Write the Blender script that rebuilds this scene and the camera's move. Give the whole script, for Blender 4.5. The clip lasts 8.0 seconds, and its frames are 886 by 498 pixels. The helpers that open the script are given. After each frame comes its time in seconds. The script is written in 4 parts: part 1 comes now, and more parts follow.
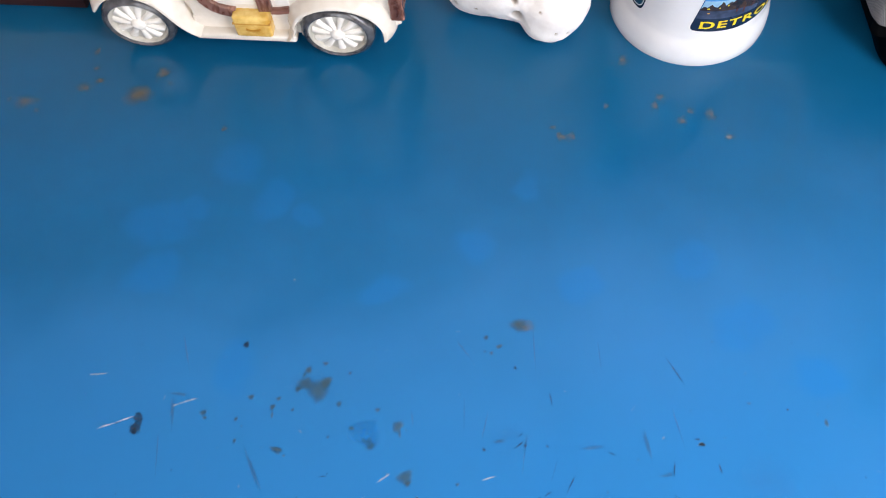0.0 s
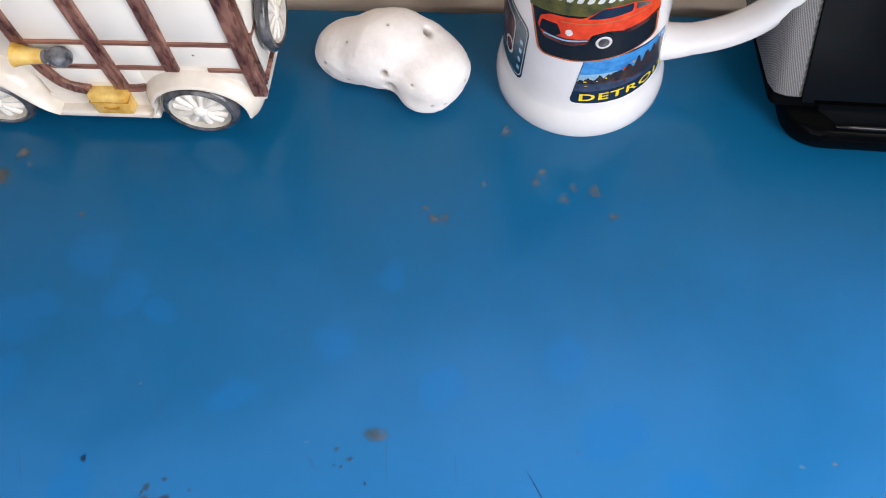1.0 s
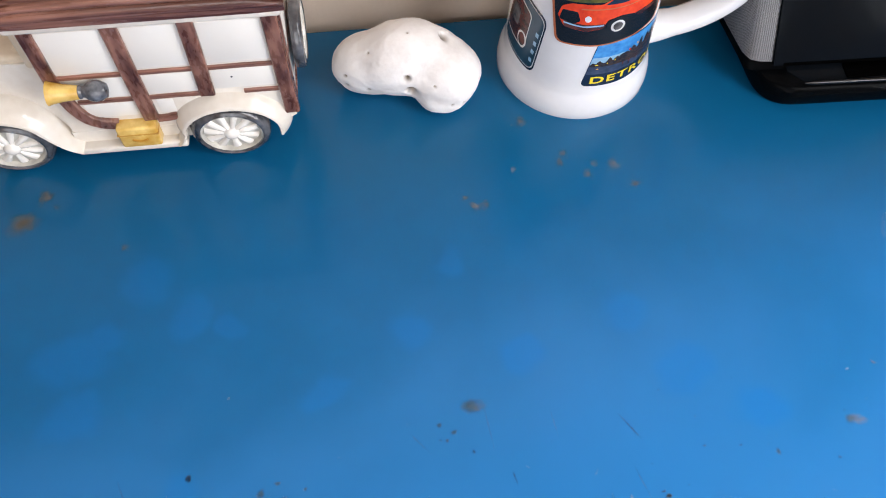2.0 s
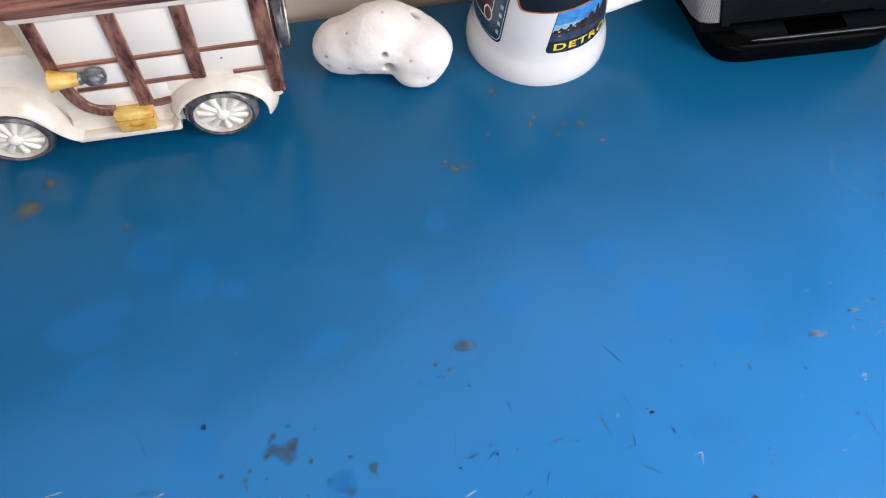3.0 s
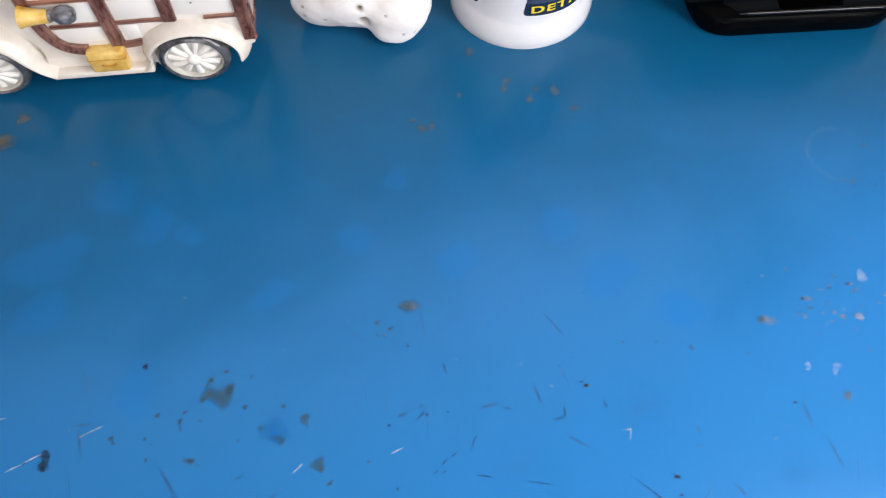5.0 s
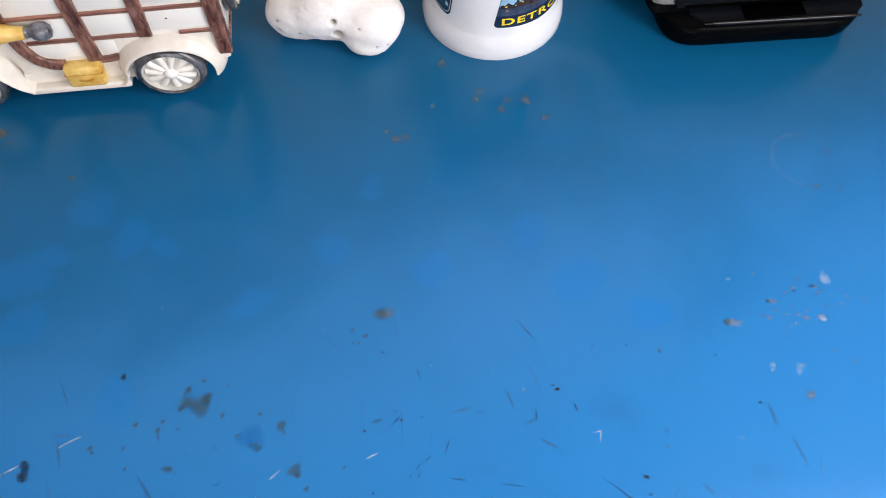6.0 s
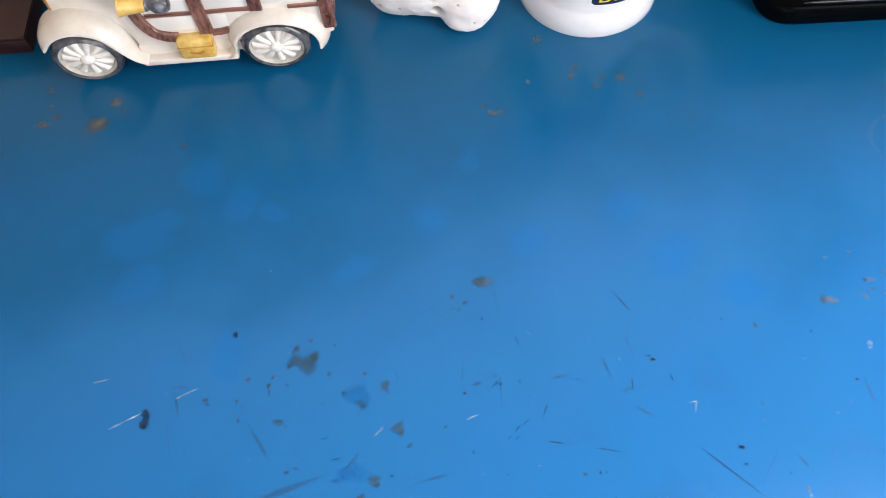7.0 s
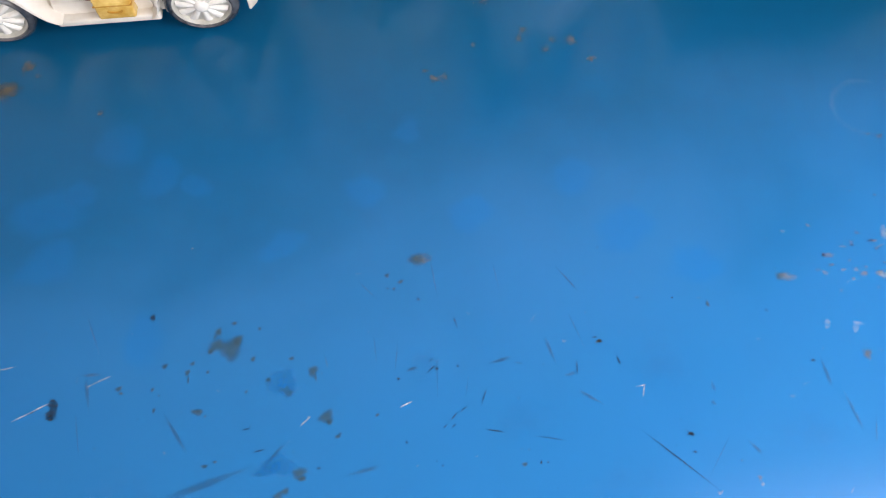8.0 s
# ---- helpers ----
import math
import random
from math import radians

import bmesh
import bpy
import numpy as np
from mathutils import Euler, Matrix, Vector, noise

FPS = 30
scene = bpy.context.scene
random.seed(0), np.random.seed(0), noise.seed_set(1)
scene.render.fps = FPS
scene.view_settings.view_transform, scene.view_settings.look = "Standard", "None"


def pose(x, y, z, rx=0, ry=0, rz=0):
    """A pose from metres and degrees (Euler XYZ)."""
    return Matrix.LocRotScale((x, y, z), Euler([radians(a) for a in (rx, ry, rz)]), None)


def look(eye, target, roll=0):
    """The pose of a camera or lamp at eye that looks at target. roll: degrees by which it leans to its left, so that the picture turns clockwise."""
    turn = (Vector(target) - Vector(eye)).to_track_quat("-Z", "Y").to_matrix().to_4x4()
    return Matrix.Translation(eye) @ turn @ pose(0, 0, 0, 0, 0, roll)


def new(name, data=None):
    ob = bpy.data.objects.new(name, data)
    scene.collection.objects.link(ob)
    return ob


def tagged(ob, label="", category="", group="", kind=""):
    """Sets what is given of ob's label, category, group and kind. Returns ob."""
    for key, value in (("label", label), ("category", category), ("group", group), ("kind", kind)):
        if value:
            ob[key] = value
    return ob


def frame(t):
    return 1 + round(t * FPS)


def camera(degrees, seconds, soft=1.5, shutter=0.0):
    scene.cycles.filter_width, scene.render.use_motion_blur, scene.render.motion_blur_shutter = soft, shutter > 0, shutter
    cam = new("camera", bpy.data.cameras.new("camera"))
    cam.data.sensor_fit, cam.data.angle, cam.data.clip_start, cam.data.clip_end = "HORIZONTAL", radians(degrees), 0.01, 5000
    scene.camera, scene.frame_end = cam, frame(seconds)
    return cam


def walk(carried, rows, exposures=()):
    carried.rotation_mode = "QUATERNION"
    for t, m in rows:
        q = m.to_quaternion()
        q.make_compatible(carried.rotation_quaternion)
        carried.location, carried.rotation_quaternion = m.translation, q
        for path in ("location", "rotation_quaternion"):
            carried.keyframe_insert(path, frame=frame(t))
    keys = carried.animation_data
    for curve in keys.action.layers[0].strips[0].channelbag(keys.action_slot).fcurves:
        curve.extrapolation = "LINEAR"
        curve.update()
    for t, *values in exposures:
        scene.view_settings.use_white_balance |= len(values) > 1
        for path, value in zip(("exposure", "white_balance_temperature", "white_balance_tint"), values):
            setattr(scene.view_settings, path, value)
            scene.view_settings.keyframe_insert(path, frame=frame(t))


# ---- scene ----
cam = camera(57.5, 8.0, soft=1.0, shutter=0.25)
# seconds, eye in metres, turn in degrees
PATH = [
    (0, -0.0096, -0.1584, 0.3910, 27.27, 2.21, 5.02),
    (0.2, 0.0024, -0.1452, 0.3868, 27.39, 2.65, 4.91),
    (0.5, 0.0417, -0.1137, 0.3761, 27.36, 3.41, 5.12),
    (0.8, 0.0575, -0.0994, 0.3833, 26.83, 3.43, 4.93),
    (1, 0.0682, -0.0911, 0.3842, 26.86, 3.79, 4.79),
    (1.2, 0.0697, -0.0932, 0.3840, 26.87, 3.55, 3.58),
    (1.5, 0.0326, -0.1221, 0.4010, 28.15, 2.63, 0.40),
    (1.7, -0.0047, -0.1282, 0.3934, 29.26, -0.01, -2.90),
    (2.8, -0.0495, -0.1682, 0.4069, 30.48, -0.46, -10.80),
    (3, -0.0445, -0.1818, 0.4024, 31.73, -0.15, -10.48),
    (3.2, -0.0331, -0.1837, 0.4051, 32.00, 0.39, -9.68),
    (3.5, -0.0138, -0.1734, 0.4107, 31.87, 0.67, -8.58),
    (3.8, -0.0036, -0.1691, 0.4136, 31.81, 0.63, -7.43),
    (4, -0.0026, -0.1695, 0.4137, 31.38, 0.84, -6.61),
    (4.2, -0.0046, -0.1797, 0.4154, 30.72, 0.96, -5.90),
    (4.5, -0.0043, -0.1894, 0.4027, 29.23, 0.75, -5.33),
    (4.8, -0.0024, -0.1905, 0.4015, 28.69, 0.35, -5.37),
    (5, 0.0046, -0.1855, 0.4049, 28.46, 0.29, -5.76),
    (5.2, 0.0124, -0.1837, 0.4110, 28.71, 0.00, -6.34),
    (6.3, 0.0128, -0.1953, 0.4146, 29.05, -0.07, -6.79),
    (6.5, 0.0004, -0.1991, 0.4315, 29.01, 1.80, -5.21),
    (6.8, -0.0096, -0.2038, 0.4213, 28.46, 1.97, -4.41),
    (7, -0.0181, -0.2012, 0.4212, 27.94, 2.18, -3.98),
    (7.2, -0.0196, -0.1982, 0.4211, 27.56, 2.37, -3.77),
    (7.5, -0.0056, -0.1904, 0.4088, 26.96, 2.30, -3.88),
    (7.8, 0.0089, -0.1848, 0.3943, 26.37, 0.58, -4.96),
    (8, 0.0053, -0.1873, 0.3938, 25.98, 0.90, -4.91),
]
walk(cam, [(t, pose(x, y, z, rx, ry, rz)) for t, x, y, z, rx, ry, rz in PATH], exposures=((0.0, 0.06), (0.5, -0.10), (1.0, -0.13), (1.5, -0.06), (3.0, -0.10), (3.5, -0.11), (4.5, -0.08), (5.0, -0.06), (6.5, -0.11), (7.0, -0.03), (7.5, -0.03), (8.0, -0.05)))

# ---- daylight ----
world = bpy.data.worlds.new("world")
scene.world = world
world.use_nodes = True
wn, wl = world.node_tree.nodes, world.node_tree.links
sky = wn.new("ShaderNodeTexSky")
sky.sky_type = "NISHITA"
sky.sun_disc = False
sky.sun_elevation, sky.sun_rotation = radians(40), radians(200)
wl.new(sky.outputs[0], wn["Background"].inputs[0])
wn["Background"].inputs[1].default_value = 0.12

# two windows: one in the wall behind the camera, one in the wall at the desk's right end
# both walls are out of view, set close in to shape the desk's light
WIN_X, WIN_Z, WIN_Y = (-0.50, 0.40), (0.06, 0.96), -0.92
EAST_X, EAST_Y, EAST_Z = 0.56, (-0.66, -0.10), (0.05, 1.00)


def window_lamp(eye, target, width, height, power):
    lamp = bpy.data.lights.new("window_daylight", "AREA")
    lamp.shape, lamp.size, lamp.size_y = "RECTANGLE", width, height
    lamp.energy, lamp.color = power, (0.98, 0.962, 0.985)
    new("window_daylight", lamp).matrix_world = look(eye, target)


mx, mz = sum(WIN_X) / 2, sum(WIN_Z) / 2
window_lamp((mx, WIN_Y - 0.05, mz), (mx, 0, mz - 0.2), WIN_X[1] - WIN_X[0], WIN_Z[1] - WIN_Z[0], 6.2)
my, mz = sum(EAST_Y) / 2, sum(EAST_Z) / 2
window_lamp((EAST_X + 0.05, my, mz), (0, my, mz - 0.2), EAST_Y[1] - EAST_Y[0], EAST_Z[1] - EAST_Z[0], 12.6)


# ---- materials ----
def surface(name, dark, light, scale=40.0, rough=0.5, bump=0.0, metal=0.0, stretch=(1, 1, 1), fine=8.0, spec=0.5, coat=0.0, contrast=(0.3, 0.7), swing=0.08):
    """Two tones mixed by a broad and a fine noise; roughness and relief follow the fine one."""
    m = bpy.data.materials.new(name)
    m.use_nodes = True
    n, l = m.node_tree.nodes, m.node_tree.links
    p = n["Principled BSDF"]
    co = n.new("ShaderNodeTexCoord")
    mp = n.new("ShaderNodeMapping")
    mp.inputs["Scale"].default_value = stretch
    l.new(co.outputs["Object"], mp.inputs[0])
    a, b = n.new("ShaderNodeTexNoise"), n.new("ShaderNodeTexNoise")
    a.inputs["Scale"].default_value, b.inputs["Scale"].default_value = scale, scale * fine
    a.inputs["Detail"].default_value, b.inputs["Detail"].default_value = 5, 4
    l.new(mp.outputs[0], a.inputs[0])
    l.new(mp.outputs[0], b.inputs[0])
    add = n.new("ShaderNodeMath")
    add.operation = "MULTIPLY_ADD"
    add.inputs[1].default_value = 0.35
    l.new(b.outputs[0], add.inputs[0])
    l.new(a.outputs[0], add.inputs[2])
    ramp = n.new("ShaderNodeValToRGB")
    ramp.color_ramp.elements[0].position, ramp.color_ramp.elements[1].position = contrast[0] + 0.17, contrast[1] + 0.17
    ramp.color_ramp.elements[0].color, ramp.color_ramp.elements[1].color = (*dark, 1), (*light, 1)
    l.new(add.outputs[0], ramp.inputs[0])
    l.new(ramp.outputs[0], p.inputs["Base Color"])
    rr = n.new("ShaderNodeMapRange")
    rr.inputs[3].default_value, rr.inputs[4].default_value = max(0.02, rough - swing), rough + swing
    l.new(b.outputs[0], rr.inputs[0])
    l.new(rr.outputs[0], p.inputs["Roughness"])
    p.inputs["Metallic"].default_value = metal
    p.inputs["Specular IOR Level"].default_value = spec
    p.inputs["Coat Weight"].default_value = coat
    p.inputs["Coat Roughness"].default_value = 0.08
    if bump:
        bp = n.new("ShaderNodeBump")
        bp.inputs["Strength"].default_value = 0.5
        bp.inputs["Distance"].default_value = bump
        l.new(add.outputs[0], bp.inputs["Height"])
        l.new(bp.outputs[0], p.inputs["Normal"])
    return m


def worn(name, dark, light, strength, scale=900.0, rough=0.6, broken=(0.30, 0.62)):
    """A mark lying in the paint: it thins out towards its rim by the mesh's fade attribute, broken up by noise."""
    m = surface(name, dark, light, scale=scale, rough=rough)
    n, l = m.node_tree.nodes, m.node_tree.links
    p = n["Principled BSDF"]
    at = n.new("ShaderNodeAttribute")
    at.attribute_name = "fade"
    co = n.new("ShaderNodeNewGeometry")
    ns = n.new("ShaderNodeTexNoise")
    ns.inputs["Scale"].default_value = scale
    ns.inputs["Detail"].default_value = 6
    l.new(co.outputs["Position"], ns.inputs[0])
    mr = n.new("ShaderNodeMapRange")
    mr.inputs[1].default_value, mr.inputs[2].default_value = broken
    l.new(ns.outputs[0], mr.inputs[0])
    mu = n.new("ShaderNodeMath")
    mu.operation = "MULTIPLY"
    l.new(at.outputs["Fac"], mu.inputs[0])
    l.new(mr.outputs[0], mu.inputs[1])
    mx = n.new("ShaderNodeMath")
    mx.operation = "MULTIPLY"
    mx.inputs[1].default_value = strength
    l.new(mu.outputs[0], mx.inputs[0])
    l.new(mx.outputs[0], p.inputs["Alpha"])
    return m


M_DESK = surface("blue_desk_paint", (0.0005, 0.113, 0.300), (0.0005, 0.130, 0.349), scale=7, rough=0.22, fine=9, contrast=(0.33, 0.67), swing=0.0, spec=0.27)


def light_tinted(m, near, far, wobble, tone, amount, slant=0.0):
    """Light or shade painted into the colour of one side of the desk, with an uneven border between near and far."""
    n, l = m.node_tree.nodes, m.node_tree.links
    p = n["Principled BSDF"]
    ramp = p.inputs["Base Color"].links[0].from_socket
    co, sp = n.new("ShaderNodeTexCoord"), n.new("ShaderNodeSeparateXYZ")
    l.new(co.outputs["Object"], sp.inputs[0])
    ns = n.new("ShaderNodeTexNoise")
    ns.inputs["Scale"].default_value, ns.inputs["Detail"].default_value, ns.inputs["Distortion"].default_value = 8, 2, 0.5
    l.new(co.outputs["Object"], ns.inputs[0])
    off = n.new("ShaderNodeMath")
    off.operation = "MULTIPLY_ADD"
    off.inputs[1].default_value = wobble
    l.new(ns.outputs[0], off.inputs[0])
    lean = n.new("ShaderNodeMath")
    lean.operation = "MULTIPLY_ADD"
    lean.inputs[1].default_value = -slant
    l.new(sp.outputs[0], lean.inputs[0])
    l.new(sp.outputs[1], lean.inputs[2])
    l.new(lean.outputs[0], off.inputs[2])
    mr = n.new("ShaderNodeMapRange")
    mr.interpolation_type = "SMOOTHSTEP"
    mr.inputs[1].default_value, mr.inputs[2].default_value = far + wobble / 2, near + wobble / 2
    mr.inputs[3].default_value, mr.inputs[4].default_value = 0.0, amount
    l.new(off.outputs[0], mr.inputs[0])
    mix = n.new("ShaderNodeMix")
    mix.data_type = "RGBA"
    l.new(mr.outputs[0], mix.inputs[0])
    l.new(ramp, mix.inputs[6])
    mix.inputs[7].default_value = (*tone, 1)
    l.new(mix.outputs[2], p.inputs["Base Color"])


# the room's reflection on the near and right side, painted as a paler blue
light_tinted(M_DESK, -0.055, 0.100, 0.18, (0.024, 0.194, 0.510), 0.80, slant=0.14)
def wiped(m, patches, tone, amount):
    """Round patches wiped cleaner, in millimetres, with soft uneven rims."""
    n, l = m.node_tree.nodes, m.node_tree.links
    p = n["Principled BSDF"]
    paint = p.inputs["Base Color"].links[0].from_socket
    co, ns = n.new("ShaderNodeTexCoord"), n.new("ShaderNodeTexNoise")
    ns.inputs["Scale"].default_value, ns.inputs["Detail"].default_value = 34, 2
    l.new(co.outputs["Object"], ns.inputs[0])
    bent = n.new("ShaderNodeVectorMath")
    bent.operation = "MULTIPLY_ADD"
    bent.inputs[1].default_value = (0.022, 0.022, 0)
    l.new(ns.outputs["Color"], bent.inputs[0])
    l.new(co.outputs["Object"], bent.inputs[2])
    total = None
    for x, y, rx, ry in patches:
        mp, far, fall = n.new("ShaderNodeMapping"), n.new("ShaderNodeVectorMath"), n.new("ShaderNodeMapRange")
        mp.vector_type = "TEXTURE"
        mp.inputs["Location"].default_value = (x / 1000 + 0.011, y / 1000 + 0.011, 0)
        mp.inputs["Scale"].default_value = (rx / 1000, ry / 1000, 1)
        far.operation, fall.interpolation_type = "LENGTH", "SMOOTHSTEP"
        fall.inputs[1].default_value, fall.inputs[2].default_value = 1.15, 0.55
        l.new(bent.outputs[0], mp.inputs[0])
        l.new(mp.outputs[0], far.inputs[0])
        l.new(far.outputs["Value"], fall.inputs[0])
        if total:
            top = n.new("ShaderNodeMath")
            top.operation = "MAXIMUM"
            l.new(total, top.inputs[0])
            l.new(fall.outputs[0], top.inputs[1])
            total = top.outputs[0]
        else:
            total = fall.outputs[0]
    scaled, mix = n.new("ShaderNodeMath"), n.new("ShaderNodeMix")
    scaled.operation, mix.data_type = "MULTIPLY", "RGBA"
    scaled.inputs[1].default_value = amount
    l.new(total, scaled.inputs[0])
    l.new(scaled.outputs[0], mix.inputs[0])
    l.new(paint, mix.inputs[6])
    mix.inputs[7].default_value = (*tone, 1)
    l.new(mix.outputs[2], p.inputs["Base Color"])


wiped(M_DESK, ((-167.3, 92.1, 15, 18), (-141, 68.3, 13.7, 15.3), (-121.1, 57, 8.1, 9.4), (1.1, 83.7, 10.6, 11.9), (-27, 43.6, 13.4, 13.2), (91.1, 41.2, 15.3, 13.4), (115.4, 7.5, 16.9, 15.7), (-202.2, 44.6, 23.9, 16.5), (-186.2, 55.8, 11.3, 11.2), (-143, -32.7, 13.3, 17.2), (-71.4, 16.4, 15.5, 9), (31.7, 24.3, 12.5, 10.7), (148.8, -17.8, 18, 13.4), (-196.9, 14.4, 18.5, 13.8)), (0.0003, 0.165, 0.530), 0.36)
# shade and the wall's tan reflection along the back, painted as a darker teal
light_tinted(M_DESK, 0.205, 0.060, 0.10, (0.005, 0.108, 0.236), 0.82)
M_WALL = surface("tan_wall_paint", (0.70, 0.572, 0.462), (0.76, 0.63, 0.51), scale=5, rough=0.8, bump=0.0006, fine=60)
M_WHITEWALL = surface("white_wall_paint", (0.74, 0.73, 0.70), (0.80, 0.79, 0.77), scale=4, rough=0.85, bump=0.0006, fine=50)
M_FLOOR = surface("carpet", (0.22, 0.19, 0.16), (0.30, 0.26, 0.22), scale=60, rough=0.95, bump=0.003)
M_TRIM = surface("white_trim_paint", (0.76, 0.76, 0.74), (0.82, 0.82, 0.80), scale=20, rough=0.45)
M_CREAM = surface("cream_glaze", (0.69, 0.63, 0.545), (0.78, 0.735, 0.665), scale=45, rough=0.22, bump=0.0004, fine=4, coat=0.3)
M_PANEL = surface("pale_panel_glaze", (0.80, 0.772, 0.715), (0.84, 0.815, 0.765), scale=25, rough=0.24, fine=3, coat=0.2, swing=0.02, contrast=(0.2, 0.8))
M_BEIGE = surface("beige_window_glaze", (0.56, 0.46, 0.33), (0.70, 0.61, 0.48), scale=40, rough=0.25, fine=5, coat=0.2)
M_BROWNZ = surface("brown_glaze_post", (0.068, 0.022, 0.015), (0.295, 0.142, 0.102), scale=95, rough=0.28, bump=0.0003, stretch=(1.6, 1.6, 0.5), fine=3, coat=0.25, contrast=(0.35, 0.72))
M_BROWNX = surface("brown_glaze_roof", (0.075, 0.026, 0.018), (0.33, 0.155, 0.112), scale=95, rough=0.28, bump=0.0004, stretch=(0.09, 1.8, 1.8), fine=3, coat=0.4, contrast=(0.36, 0.66))
M_YELLOW = surface("yellow_glaze", (0.56, 0.30, 0.035), (0.86, 0.62, 0.20), scale=90, rough=0.22, bump=0.0003, fine=3, coat=0.3)
M_BRASS = surface("golden_glaze", (0.42, 0.20, 0.03), (0.66, 0.36, 0.06), scale=90, rough=0.25, fine=3, coat=0.2)
M_PEWTER = surface("pewter_glaze", (0.022, 0.025, 0.031), (0.26, 0.27, 0.30), scale=110, rough=0.2, fine=3, coat=0.4, contrast=(0.38, 0.75))
M_TYRE = surface("grey_tyre_glaze", (0.016, 0.017, 0.021), (0.15, 0.153, 0.168), scale=60, rough=0.18, bump=0.0002, fine=4, coat=0.7, contrast=(0.3, 0.8))
M_RIM = surface("wheel_cream_glaze", (0.74, 0.71, 0.65), (0.87, 0.845, 0.80), scale=110, rough=0.25, fine=3, coat=0.3)
# greenish glaze of the gaps, darkened with the shade between the spokes
M_RIMBACK = surface("wheel_gap_shade_glaze", (0.40, 0.385, 0.34), (0.60, 0.58, 0.52), scale=110, rough=0.3, fine=3, coat=0.2)
M_MUG = surface("white_mug_glaze", (0.73, 0.735, 0.755), (0.77, 0.775, 0.79), scale=30, rough=0.12, coat=0.4, swing=0.03)
M_STONE = surface("chalky_white_stone", (0.69, 0.660, 0.640), (0.81, 0.790, 0.778), scale=55, rough=0.8, bump=0.0012, fine=7, spec=0.25, contrast=(0.2, 0.6))


def pit_darkened(m):
    """Brown in the pits by a mesh attribute: caught earth, and the shade of their depth put into colour."""
    n, l = m.node_tree.nodes, m.node_tree.links
    p = n["Principled BSDF"]
    ramp = p.inputs["Base Color"].links[0].from_node
    at = n.new("ShaderNodeAttribute")
    at.attribute_name = "dirt_shade"
    mix = n.new("ShaderNodeMix")
    mix.data_type = "RGBA"
    l.new(at.outputs["Fac"], mix.inputs[0])
    l.new(ramp.outputs[0], mix.inputs[6])
    mix.inputs[7].default_value = (0.19, 0.145, 0.09, 1)
    l.new(mix.outputs[2], p.inputs["Base Color"])


pit_darkened(M_STONE)
M_GLOSSBLACK = surface("glossy_black_plastic", (0.0034, 0.0048, 0.0068), (0.0046, 0.0064, 0.0090), scale=20, rough=0.16, fine=3, swing=0.0, spec=0.05)
M_BLACK = surface("satin_black_plastic", (0.0012, 0.0015, 0.0019), (0.0020, 0.0024, 0.0030), scale=60, rough=0.22, spec=0.025)
M_LIP = surface("polished_black_lip", (0.003, 0.004, 0.006), (0.005, 0.006, 0.008), scale=50, rough=0.14, spec=0.45)
# near-black without gloss: the shade inside hollows, put into a colour
M_VOID = surface("hollow_shade_black", (0.0008, 0.0008, 0.0009), (0.0012, 0.0012, 0.0013), scale=40, rough=0.6, spec=0.0)
M_BOX = surface("dark_brown_lacquered_wood", (0.020, 0.006, 0.005), (0.042, 0.013, 0.011), scale=20, rough=0.32, stretch=(0.3, 2, 2), fine=6)
M_GLASS = bpy.data.materials.new("window_glass")
M_GLASS.use_nodes = True
M_GLASS.node_tree.nodes["Principled BSDF"].inputs["Transmission Weight"].default_value = 1
M_GLASS.node_tree.nodes["Principled BSDF"].inputs["Roughness"].default_value = 0


def grille_cloth():
    """Silver perforated metal: a fine grid of dark holes."""
    m = surface("perforated_silver", (0.40, 0.41, 0.43), (0.48, 0.49, 0.51), scale=60, rough=0.5, metal=0.3)
    n, l = m.node_tree.nodes, m.node_tree.links
    p = n["Principled BSDF"]
    co = n.new("ShaderNodeTexCoord")
    sp, cb = n.new("ShaderNodeSeparateXYZ"), n.new("ShaderNodeCombineXYZ")
    l.new(co.outputs["Object"], sp.inputs[0])
    along = n.new("ShaderNodeMath")
    along.operation = "SUBTRACT"
    l.new(sp.outputs[1], along.inputs[0])
    l.new(sp.outputs[0], along.inputs[1])
    for k, op in enumerate(("ADD", "SUBTRACT")):
        q = n.new("ShaderNodeMath")
        q.operation = op
        l.new(along.outputs[0], q.inputs[0])
        l.new(sp.outputs[2], q.inputs[1])
        l.new(q.outputs[0], cb.inputs[k])
    vo = n.new("ShaderNodeTexVoronoi")
    vo.voronoi_dimensions = "2D"
    vo.inputs["Scale"].default_value = 760
    vo.inputs["Randomness"].default_value = 0.0
    l.new(cb.outputs[0], vo.inputs["Vector"])
    rp = n.new("ShaderNodeValToRGB")
    rp.color_ramp.elements[0].position, rp.color_ramp.elements[1].position = 0.34, 0.46
    rp.color_ramp.elements[0].color, rp.color_ramp.elements[1].color = (0.05, 0.05, 0.055, 1), (0.20, 0.205, 0.215, 1)
    l.new(vo.outputs["Distance"], rp.inputs[0])
    l.new(rp.outputs[0], p.inputs["Base Color"])
    return m


M_GRILLE = grille_cloth()


M_PRINT = surface("grey_print", (0.006, 0.008, 0.010), (0.009, 0.011, 0.013), rough=0.3, spec=0.06)


def ink(name, c, d=None):
    return surface(name, d or tuple(v * 0.75 for v in c), c, scale=160, rough=0.22, coat=0.08, fine=3, swing=0.03)


